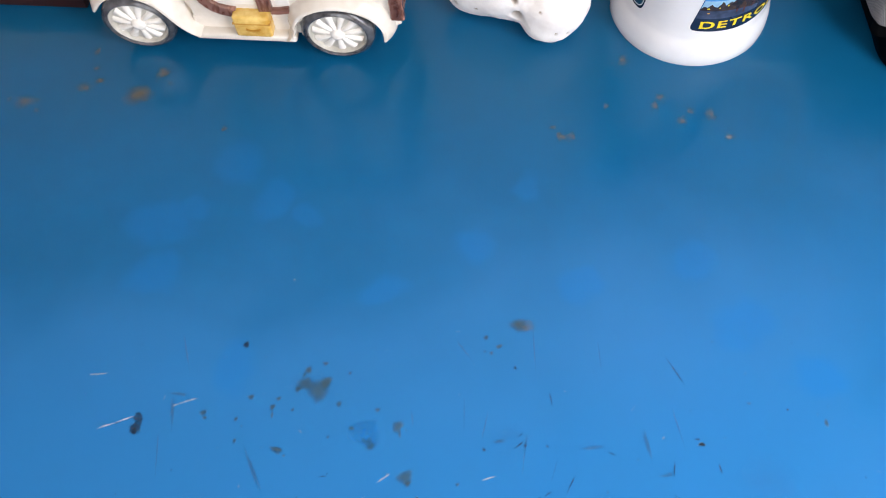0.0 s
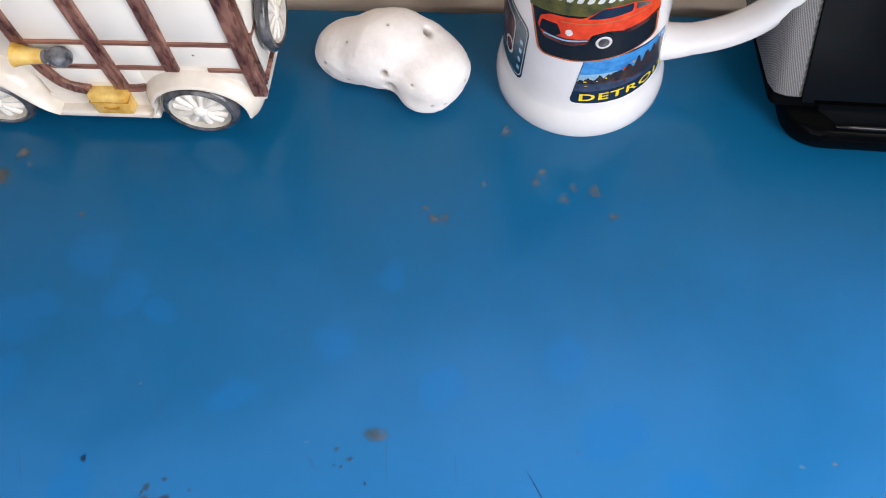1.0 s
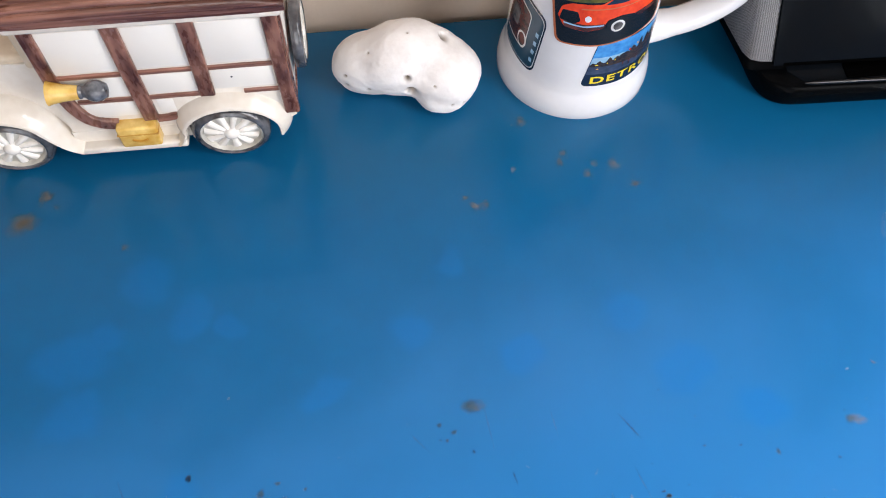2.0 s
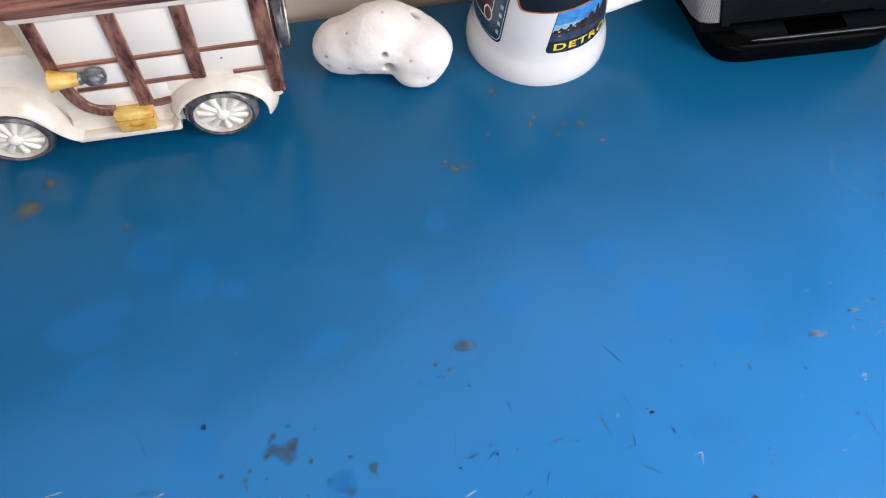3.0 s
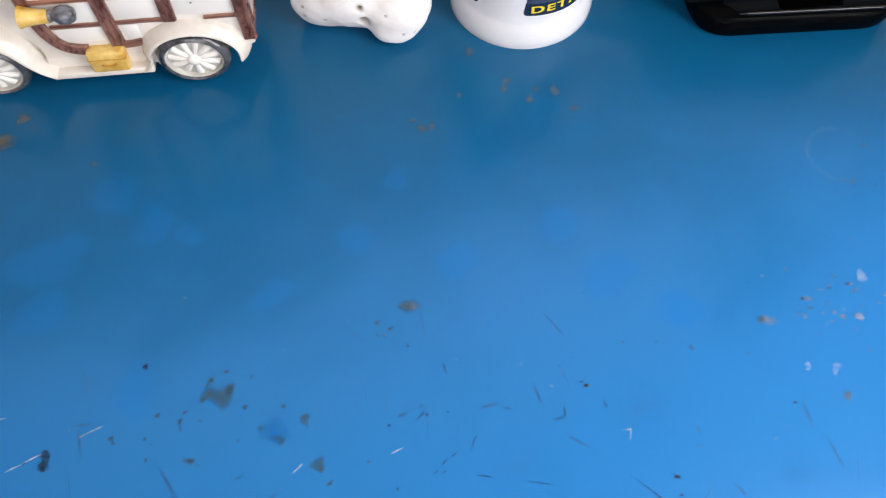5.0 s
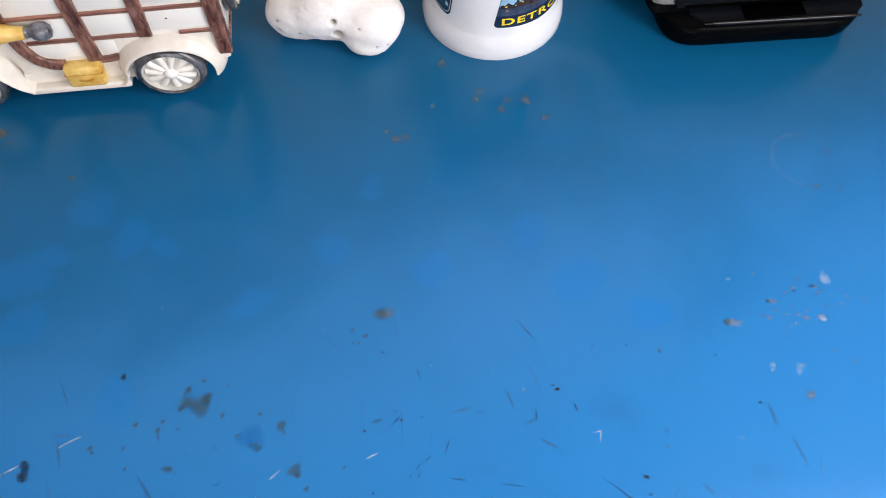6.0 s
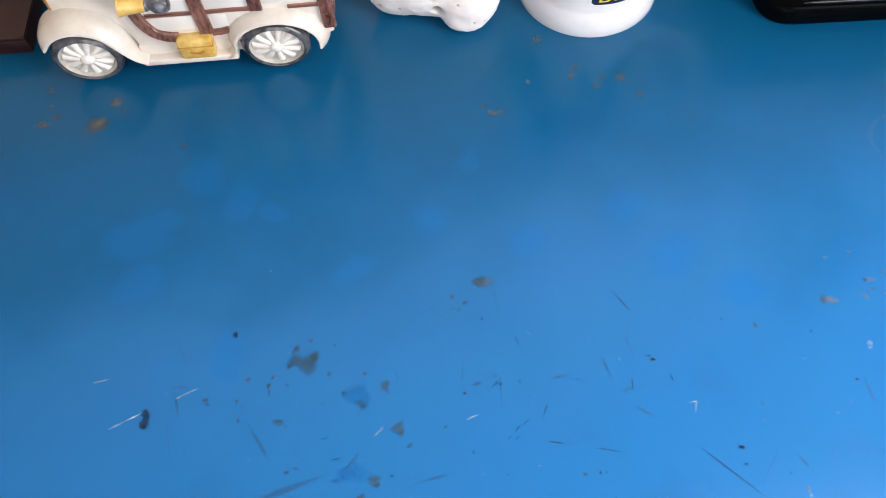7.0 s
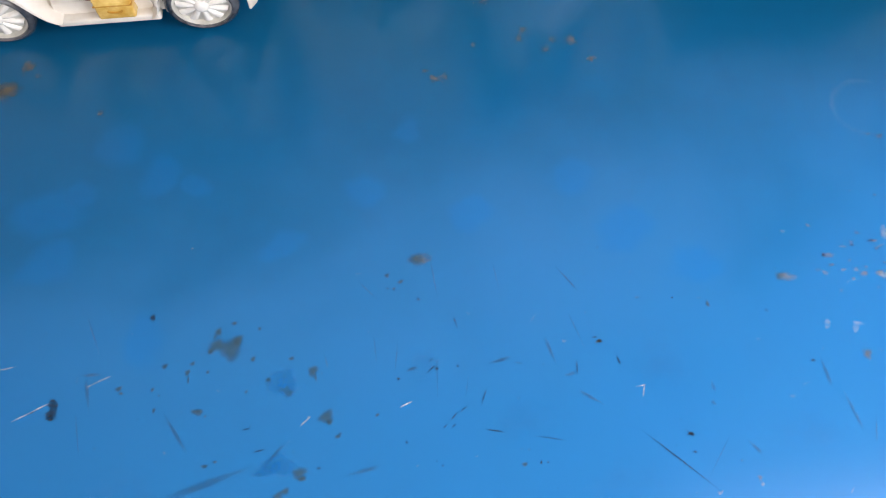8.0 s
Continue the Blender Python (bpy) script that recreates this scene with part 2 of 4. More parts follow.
# ---- mesh helpers ----
def mesh_of(name, bm, material, smooth=40):
    bmesh.ops.recalc_face_normals(bm, faces=bm.faces)
    me = bpy.data.meshes.new(name)
    bm.to_mesh(me)
    bm.free()
    me.materials.append(material)
    if smooth:
        me.polygons.foreach_set("use_smooth", [True] * len(me.polygons))
        me.set_sharp_from_angle(angle=radians(smooth))
    return me


def part(name, bm, material, parent=None, label="", smooth=40):
    ob = new(name, mesh_of(name, bm, material, smooth))
    ob.parent = parent
    if label:
        ob["label"] = label
    return ob


def thing(name, label, category, group="", kind=""):
    return tagged(new(name), label, category, group, kind)


def brick(x0, x1, y0, y1, z0, z1, bevel=0.0, segments=2, bm=None):
    bm = bm or bmesh.new()
    r = bmesh.ops.create_cube(bm, size=1)
    for v in r["verts"]:
        v.co = ((x0 + x1) / 2 + v.co.x * (x1 - x0), (y0 + y1) / 2 + v.co.y * (y1 - y0), (z0 + z1) / 2 + v.co.z * (z1 - z0))
    if bevel:
        edges = list({e for v in r["verts"] for e in v.link_edges})
        bmesh.ops.bevel(bm, geom=edges, offset=bevel, segments=segments, affect="EDGES", profile=0.5)
    return bm


def lathe(profile, steps=64, bm=None, m=None, close=False):
    """Turns (radius, height) pairs about z."""
    bm = bm or bmesh.new()
    m = m or Matrix()
    rings = []
    for r, z in profile:
        if r < 1e-7:
            rings.append([bm.verts.new(m @ Vector((0, 0, z)))])
        else:
            rings.append([bm.verts.new(m @ Vector((r * math.cos(2 * math.pi * k / steps), r * math.sin(2 * math.pi * k / steps), z))) for k in range(steps)])
    pairs = list(zip(rings, rings[1:])) + ([(rings[-1], rings[0])] if close else [])
    for a, b in pairs:
        for k in range(steps):
            j = (k + 1) % steps
            q = [a[k % len(a)], a[j % len(a)], b[j % len(b)], b[k % len(b)]]
            q = [v for i, v in enumerate(q) if v not in q[:i]]
            if len(q) > 2:
                bm.faces.new(q)
    return bm


def loft(rings, closed=True, caps=True, bm=None):
    """Skins a row of equally long rings of points."""
    bm = bm or bmesh.new()
    vs = [[bm.verts.new(p) for p in ring] for ring in rings]
    n = len(vs[0])
    for a, b in zip(vs, vs[1:]):
        for k in range(n if closed else n - 1):
            j = (k + 1) % n
            bm.faces.new((a[k], a[j], b[j], b[k]))
    if caps and closed:
        bm.faces.new(vs[0][::-1])
        bm.faces.new(vs[-1])
    return bm


def bez(p0, p1, p2, p3, n):
    p0, p1, p2, p3 = (Vector(p) for p in (p0, p1, p2, p3))
    return [(1 - t) ** 3 * p0 + 3 * t * (1 - t) ** 2 * p1 + 3 * t * t * (1 - t) * p2 + t ** 3 * p3 for t in (k / (n - 1) for k in range(n))]


def strip(path, width, y0, y1, bm=None):
    """A raised band along a path of (x, z), between the planes y0 and y1, with softened edges."""
    pts = [Vector((p[0], p[1])) for p in path]
    rings = []
    for i, p in enumerate(pts):
        d = (pts[min(i + 1, len(pts) - 1)] - pts[max(i - 1, 0)]).normalized()
        nrm = Vector((-d.y, d.x))
        h = width / 2
        e = min(0.0007, width * 0.25)
        ring = []
        for s, y in ((-h, y1), (-h, y0 + e), (-h + e, y0), (h - e, y0), (h, y0 + e), (h, y1)):
            q = p + nrm * s
            ring.append((q.x, y, q.y))
        rings.append(ring)
    return loft(rings, bm=bm)


def rounded(corners, r, n=6):
    """The outline of a polygon with rounded corners."""
    out = []
    c = [Vector(p) for p in corners]
    for i, p in enumerate(c):
        a, b = c[i - 1] - p, c[(i + 1) % len(c)] - p
        k = min(r, a.length * 0.45, b.length * 0.45)
        s, e = p + a.normalized() * k, p + b.normalized() * k
        out += [(1 - t) ** 2 * s + 2 * t * (1 - t) * p + t * t * e for t in (j / n for j in range(n + 1))]
    return out


# ---- the room ----
def room():
    x0, x1, y0 = -1.7, EAST_X, WIN_Y - 0.12
    tagged(part("floor", brick(x0, x1 + 0.12, y0, 0.376, -0.80, -0.75), M_FLOOR), "plain brown carpeted floor under the desk", "floor", kind="structure")
    tagged(part("ceiling", brick(x0, x1 + 0.12, y0, 0.376, 1.70, 1.75), M_WHITEWALL), "plain white painted ceiling", "ceiling", kind="structure")
    tagged(part("wall_north", brick(x0, x1 + 0.12, 0.276, 0.376, -0.75, 1.70), M_WALL), "tan painted wall behind the desk", "wall", kind="structure")
    tagged(part("wall_west", brick(x0, x0 + 0.1, WIN_Y, 0.276, -0.75, 1.70), M_WALL), "tan painted wall", "wall", kind="structure")
    bm = bmesh.new()
    brick(x0, WIN_X[0], y0, WIN_Y, -0.75, 1.70, bm=bm)
    brick(WIN_X[1], x1 + 0.12, y0, WIN_Y, -0.75, 1.70, bm=bm)
    brick(WIN_X[0], WIN_X[1], y0, WIN_Y, -0.75, WIN_Z[0], bm=bm)
    brick(WIN_X[0], WIN_X[1], y0, WIN_Y, WIN_Z[1], 1.70, bm=bm)
    tagged(part("wall_south", bm, M_WALL), "unseen tan painted wall with a window", "wall", kind="structure")
    bm = bmesh.new()
    brick(x1, x1 + 0.12, WIN_Y, EAST_Y[0], -0.75, 1.70, bm=bm)
    brick(x1, x1 + 0.12, EAST_Y[1], 0.276, -0.75, 1.70, bm=bm)
    brick(x1, x1 + 0.12, EAST_Y[0], EAST_Y[1], -0.75, EAST_Z[0], bm=bm)
    brick(x1, x1 + 0.12, EAST_Y[0], EAST_Y[1], EAST_Z[1], 1.70, bm=bm)
    tagged(part("wall_east", bm, M_WALL), "unseen tan painted wall with a window", "wall", kind="structure")
    glazing("window_1", Matrix.Translation((WIN_X[0], WIN_Y - 0.115, WIN_Z[0])), WIN_X[1] - WIN_X[0], WIN_Z[1] - WIN_Z[0])
    glazing("window_2", Matrix.Translation((EAST_X + 0.115, EAST_Y[0], EAST_Z[0])) @ Matrix.Rotation(radians(90), 4, "Z"), EAST_Y[1] - EAST_Y[0], EAST_Z[1] - EAST_Z[0])


def glazing(name, m, w, h):
    """A frame and pane lying in the plane of local x and z."""
    win = thing(name, "white framed window letting daylight in", "window", kind="structure")
    win.matrix_world = m
    bm = bmesh.new()
    f = 0.035
    brick(0, f, 0, 0.04, 0, h, bm=bm)
    brick(w - f, w, 0, 0.04, 0, h, bm=bm)
    brick(f, w - f, 0, 0.04, 0, f, bm=bm)
    brick(f, w - f, 0, 0.04, h - f, h, bm=bm)
    part("window_frame", bm, M_TRIM, win)
    pane = part("pane", brick(f, w - f, 0.018, 0.022, f, h - f), M_GLASS, win)
    pane.visible_shadow = False


room()


# ---- the desk ----
def desk_thing():
    desk = thing("desk", "blue painted desk with a worn, rust-spotted and scratched top", "desk")
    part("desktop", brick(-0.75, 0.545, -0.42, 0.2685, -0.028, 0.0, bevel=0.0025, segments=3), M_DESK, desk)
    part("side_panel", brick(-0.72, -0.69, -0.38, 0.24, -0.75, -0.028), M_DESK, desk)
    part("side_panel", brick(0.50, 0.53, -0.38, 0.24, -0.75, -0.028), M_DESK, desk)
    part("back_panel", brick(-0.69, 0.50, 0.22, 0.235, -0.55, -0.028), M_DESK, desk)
    return desk


DESK = desk_thing()


# ---- the ceramic woody wagon ----
def wheel(parent, m, r, name="wheel", depth=1.0):
    """An eleven-spoke wheel turned about its own z, which points outward."""
    k = r / 0.0243
    m = m @ Matrix.Diagonal((1, 1, depth, 1))
    rim = part(name, lathe([(a * k, b * k) for a, b in ((0.0, 0.0022), (0.012, 0.0020), (0.0172, 0.0012), (0.0184, 0.0040), (0.0192, 0.0044), (0.0192, -0.008), (0.0, -0.008))], 56, m=m), M_RIMBACK, parent)
    part("tyre", lathe([(a * k, b * k) for a, b in ((0.0186, -0.009), (0.0188, 0.0040), (0.0194, 0.0052), (0.0204, 0.0056), (0.0218, 0.0050), (0.0236, 0.0034), (0.0243, 0.0008), (0.0243, -0.006), (0.0236, -0.009))], 64, m=m, close=True), M_TYRE, rim, "grey glazed tyre")
    part("hub", lathe([(a * k, b * k) for a, b in ((0.0, 0.0070), (0.0024, 0.0066), (0.0042, 0.0054), (0.0050, 0.0036), (0.0052, 0.0014))], 24, m=m), M_RIM, rim)
    for j in range(11):
        rings = []
        for s in range(6):
            t = s / 5
            d = (0.0032 + 0.0136 * t) * k
            w = (0.00125 + 0.00160 * t) * k
            top = (0.0040 - 0.0010 * t + 0.0008 * math.sin(math.pi * t)) * k
            rings.append([(d, -w, 0.0014 * k), (d, -w * 0.75, top * 0.86), (d, 0, top), (d, w * 0.75, top * 0.86), (d, w, 0.0014 * k)])
        turn = m @ Matrix.Rotation(2 * math.pi * (j + 0.3) / 11, 4, "Z")
        bm = loft([[turn @ Vector(p) for p in ring] for ring in rings])
        part("spoke", bm, M_RIM, rim, smooth=60)
    return rim


def fender(path, parent, foot, name="fender"):
    """A mudguard swept along a path of (x, z): a rounded crown with a rolled lip, running out flat at its foot (0: the path's start, 1: its end)."""
    section = ((0.192, 0.0064), (0.186, 0.0064), (0.1805, 0.0060), (0.1765, 0.0048), (0.1738, 0.0030), (0.1722, 0.0014), (0.1714, 0.0009), (0.1706, 0.0), (0.1706, -0.0014), (0.1722, -0.0022), (0.192, -0.0016))
    pts = [Vector(p) for p in path]
    rings = []
    for i, p in enumerate(pts):
        d = (pts[min(i + 1, len(pts) - 1)] - pts[max(i - 1, 0)]).normalized()
        nrm = Vector((-d.y, d.x))
        t = i / (len(pts) - 1)
        swell = 0.3 + 0.7 * min(1.0, 4 * abs(foot - t)) * min(1.0, 0.6 + 8 * (1 - abs(foot - t)))
        rings.append([(p.x + nrm.x * h * swell, y, p.y + nrm.y * h * swell) for y, h in section])
    return part(name, loft(rings), M_CREAM, parent, smooth=50)


def arc(cx, cz, r, rz, a0, a1, n):
    return [(cx + r * math.cos(radians(a0 + (a1 - a0) * k / (n - 1))), cz + rz * math.sin(radians(a0 + (a1 - a0) * k / (n - 1)))) for k in range(n)]


def wagon():
    car = thing("ceramic_car", "glazed cream ceramic wagon with brown wood framing and roof", "figurine")
    S = 0.1792  # plane of the side
    # body shell
    rings = []
    for x, w, top in ((-0.2065, 0.0, 0.104), (-0.2040, 0.0005, 0.1045), (-0.0815, 0.0005, 0.1045), (-0.0785, -0.001, 0.104)):
        y0, y1 = S - w, 0.2428 + w
        rings.append([(x, y0, 0.0225), (x, y0, top), (x, y1, top), (x, y1, 0.0225)])
    part("body", loft(rings), M_CREAM, car)
    # recessed pale panels between the posts, upper and lower rows
    cols = ((-0.1985, -0.1655), (-0.1555, -0.1275), (-0.1190, -0.0860))
    for x0, x1 in cols:
        part("panel", brick(x0, x1, S - 0.0008, S + 0.002, 0.0712, 0.1005, bevel=0.0006), M_PANEL, car)
        part("panel", brick(x0 + (0.003 if x0 < -0.19 else 0), x1, S - 0.0008, S + 0.002, 0.0512, 0.0660, bevel=0.0006), M_PANEL, car)
    part("panel", brick(-0.1925, -0.1655, S - 0.0008, S + 0.002, 0.0350, 0.0462, bevel=0.0006), M_PANEL, car)
    part("panel", brick(-0.1530, -0.1440, S - 0.0008, S + 0.002, 0.0350, 0.0462, bevel=0.0006), M_PANEL, car)
    # raised brown framing
    Y0 = S - 0.0030
    part("post", strip(((-0.2012, 0.1035), (-0.2012, 0.09), (-0.2014, 0.078), (-0.2014, 0.0665)), 0.0074, Y0, S + 0.001), M_BROWNZ, car)
    part("post", strip(((-0.1605, 0.1035), (-0.1603, 0.08), (-0.1600, 0.055), (-0.1592, 0.0320)), 0.0088, Y0, S + 0.001), M_BROWNZ, car)
    part("post", strip(((-0.1230, 0.1035), (-0.1232, 0.085), (-0.1236, 0.068), (-0.1240, 0.0485)), 0.0084, Y0, S + 0.001), M_BROWNZ, car)
    part("post", strip(((-0.0815, 0.1035), (-0.0812, 0.08), (-0.0808, 0.055), (-0.0800, 0.0290)), 0.0082, Y0, S + 0.001), M_BROWNZ, car)
    for x0, x1, z in ((-0.1980, -0.1645, 0.0685), (-0.1560, -0.1272, 0.0685), (-0.1194, -0.0852, 0.0682), (-0.1940, -0.1640, 0.0488), (-0.1555, -0.1270, 0.0488), (-0.1040, -0.0850, 0.0480)):
        part("rail", strip(((x0, z), ((x0 + x1) / 2, z + 0.0002), (x1, z)), 0.0034, S - 0.0016, S + 0.001), M_BROWNX, car)
    part("rail", strip(bez((-0.2016, 0.066), (-0.1985, 0.046), (-0.1985, 0.0305), (-0.178, 0.0295), 12), 0.0076, Y0, S + 0.001), M_BROWNZ, car)
    part("rail", strip(((-0.1560, 0.0315), (-0.150, 0.0318), (-0.1445, 0.0330)), 0.0045, Y0, S + 0.001), M_BROWNX, car)
    # rear face: tailgate panels, brown edging, spare wheel
    part("tailgate", brick(-0.0795, -0.0770, 0.188, 0.236, 0.036, 0.098, bevel=0.001), M_PANEL, car)
    for y in (0.1835, 0.2105, 0.2385):
        bm = brick(-0.0795, -0.0764, y - 0.0016, y + 0.0016, 0.032, 0.102, bevel=0.0005)
        part("rail", bm, M_BROWNZ, car)
    for z in (0.032, 0.066):
        part("rail", brick(-0.0795, -0.0766, 0.1835, 0.2385, z - 0.0014, z + 0.0014, bevel=0.0005), M_BROWNX, car)
    # white drip rail and the ribbed brown roof
    part("drip_rail", brick(-0.2110, -0.0745, 0.1752, 0.2465, 0.1030, 0.1098, bevel=0.0022, segments=3), M_CREAM, car)
    rings = []
    for i in range(25):
        t = i / 24
        x = -0.2150 + (0.1428) * t
        end = min(1.0, 6 * min(t, 1 - t) + 0.35) ** 0.5
        lift = 0.0255 * end * (1 - 0.10 * (2 * t - 1) ** 2)
        ring = []
        for j in range(193):
            a = math.pi * j / 192
            c, s = math.cos(a), math.sin(a)
            rib = 0.0018 * (abs(math.sin(15 * a)) ** 0.5 - 0.7) * (s > 0.05)
            ring.append((x, 0.2108 - (0.0385 * (0.96 + 0.04 * end) + rib) * math.copysign(abs(c) ** 0.75, c), 0.1096 + (lift + rib) * s ** 0.62))
        ring += [(x, 0.247, 0.1094), (x, 0.1746, 0.1094)]
        rings.append(ring)
    part("roof", loft(rings), M_BROWNX, car, "streaked brown ribbed roof", smooth=60)
    # cowl, windscreen, bonnet and golden radiator
    part("windscreen", brick(-0.2125, -0.2060, 0.183, 0.239, 0.072, 0.103, bevel=0.002), M_BEIGE, car)
    rings = []
    for x, hw, top in ((-0.2065, 0.0268, 0.0748), (-0.2180, 0.0258, 0.0745), (-0.2300, 0.0245, 0.0740), (-0.2420, 0.0232, 0.0735), (-0.2530, 0.0225, 0.0730)):
        ring = [(x, 0.211 - hw - 0.001, 0.012), (x, 0.211 - hw, 0.062), (x, 0.211 - hw + 0.0006, 0.066), (x, 0.211 - hw, top), (x, 0.211 + hw, top), (x, 0.211 + hw, 0.012)]
        rings.append(ring)
    part("bonnet", loft(rings), M_CREAM, car, smooth=50)
    part("bonnet_top", brick(-0.2530, -0.2062, 0.1862, 0.2358, 0.0722, 0.0790, bevel=0.0026, segments=3), M_BEIGE, car, "beige glazed bonnet top")
    part("radiator", brick(-0.2570, -0.2525, 0.1900, 0.2320, 0.020, 0.0760, bevel=0.0028, segments=3), M_BRASS, car, "golden radiator shell")
    # mudguards, running board
    front = arc(-0.2415, 0.0225, 0.0250, 0.0235, 155, 48, 20) + [tuple(p) for p in bez((-0.2238, 0.0392), (-0.2170, 0.0320), (-0.2140, 0.0175), (-0.2030, 0.0140), 12)]
    fender(front, car, 1)
    rear = [tuple(p) for p in bez((-0.1490, 0.0132), (-0.1460, 0.0138), (-0.1440, 0.0185), (-0.1428, 0.0225), 5)] + arc(-0.1155, 0.0205, 0.0285, 0.0218, 170, -12, 26)
    fender(rear, car, 0)
    part("running_board", brick(-0.2070, -0.1436, 0.1725, 0.1860, 0.0098, 0.0150, bevel=0.0016, segments=3), M_CREAM, car)
    part("skirt", brick(-0.2070, -0.1410, 0.1785, 0.1900, 0.0130, 0.0240), M_CREAM, car)
    part("underbody", brick(-0.2480, -0.0950, 0.1900, 0.2320, 0.010, 0.024, bevel=0.001), M_CREAM, car)
    # yellow suitcase strapped on the running board
    case = part("suitcase", brick(-0.1800, -0.1572, 0.1712, 0.1810, 0.0149, 0.0318, bevel=0.0018, segments=3), M_YELLOW, car, "yellow glazed suitcase")
    part("seam", brick(-0.1803, -0.1569, 0.1709, 0.1812, 0.0256, 0.0266, bevel=0.0004), M_BRASS, case)
    bm = bmesh.new()
    for k in range(8):
        a0, a1 = math.pi * (1.15 + 0.7 * k / 8), math.pi * (1.15 + 0.7 * (k + 1) / 8)
        brick(-0.1682 + 0.005 * math.cos(a0), -0.1682 + 0.005 * math.cos(a1), 0.1704, 0.1716, 0.0238 + 0.003 * math.sin((a0 + a1) / 2) - 0.0005, 0.0238 + 0.003 * math.sin((a0 + a1) / 2) + 0.0005, bm=bm)
    part("handle", bm, M_BRASS, case)
    # bulb horn
    hm = Matrix.Translation((-0.1890, 0.1722, 0.0640)) @ Matrix.Rotation(radians(-90), 4, "Y") @ Matrix.Rotation(radians(4), 4, "Y")
    horn = part("horn", lathe([(0.0, -0.002), (0.0036, -0.002), (0.0040, 0.0), (0.0046, 0.006), (0.0060, 0.0125), (0.0067, 0.0142), (0.0056, 0.0145), (0.0, 0.0110)], 28, m=hm), M_YELLOW, car, "yellow glazed horn bell")
    hb = Matrix.Translation((-0.1890, 0.1722, 0.0640)) @ Matrix.Rotation(radians(90), 4, "Y")
    part("bulb", lathe([(0.0, -0.001), (0.0030, 0.0), (0.0038, 0.0020), (0.0030, 0.0034), (0.0033, 0.0046), (0.0050, 0.0066), (0.0057, 0.0096), (0.0054, 0.0130), (0.0038, 0.0158), (0.0, 0.0170)], 28, m=hb), M_PEWTER, horn, "pewter grey squeeze bulb")
    # wheels
    face = Matrix.Rotation(radians(90), 4, "X") @ Matrix.Diagonal((1, 0.89, 1, 1))
    wheel(car, Matrix.Translation((-0.2410, 0.1766, 0.0207)) @ face, 0.0232)
    wheel(car, Matrix.Translation((-0.1168, 0.1751, 0.0202)) @ face, 0.0226)
    back = Matrix.Rotation(radians(-90), 4, "X") @ Matrix.Diagonal((1, 0.89, 1, 1))
    wheel(car, Matrix.Translation((-0.2405, 0.2420, 0.0207)) @ back, 0.0232)
    wheel(car, Matrix.Translation((-0.1165, 0.2430, 0.0202)) @ back, 0.0226)
    wheel(car, Matrix.Translation((-0.0708, 0.2105, 0.0590)) @ Matrix.Rotation(radians(90), 4, "Y"), 0.0210, "spare_wheel", 0.5)
    # a speck in the glaze
    part("speck", lathe([(0.0, 0.0003), (0.0006, 0.0002), (0.0007, 0.0)], 10, m=Matrix.Translation((-0.1085, S - 0.0008, 0.0600)) @ face), M_PEWTER, car)


wagon()


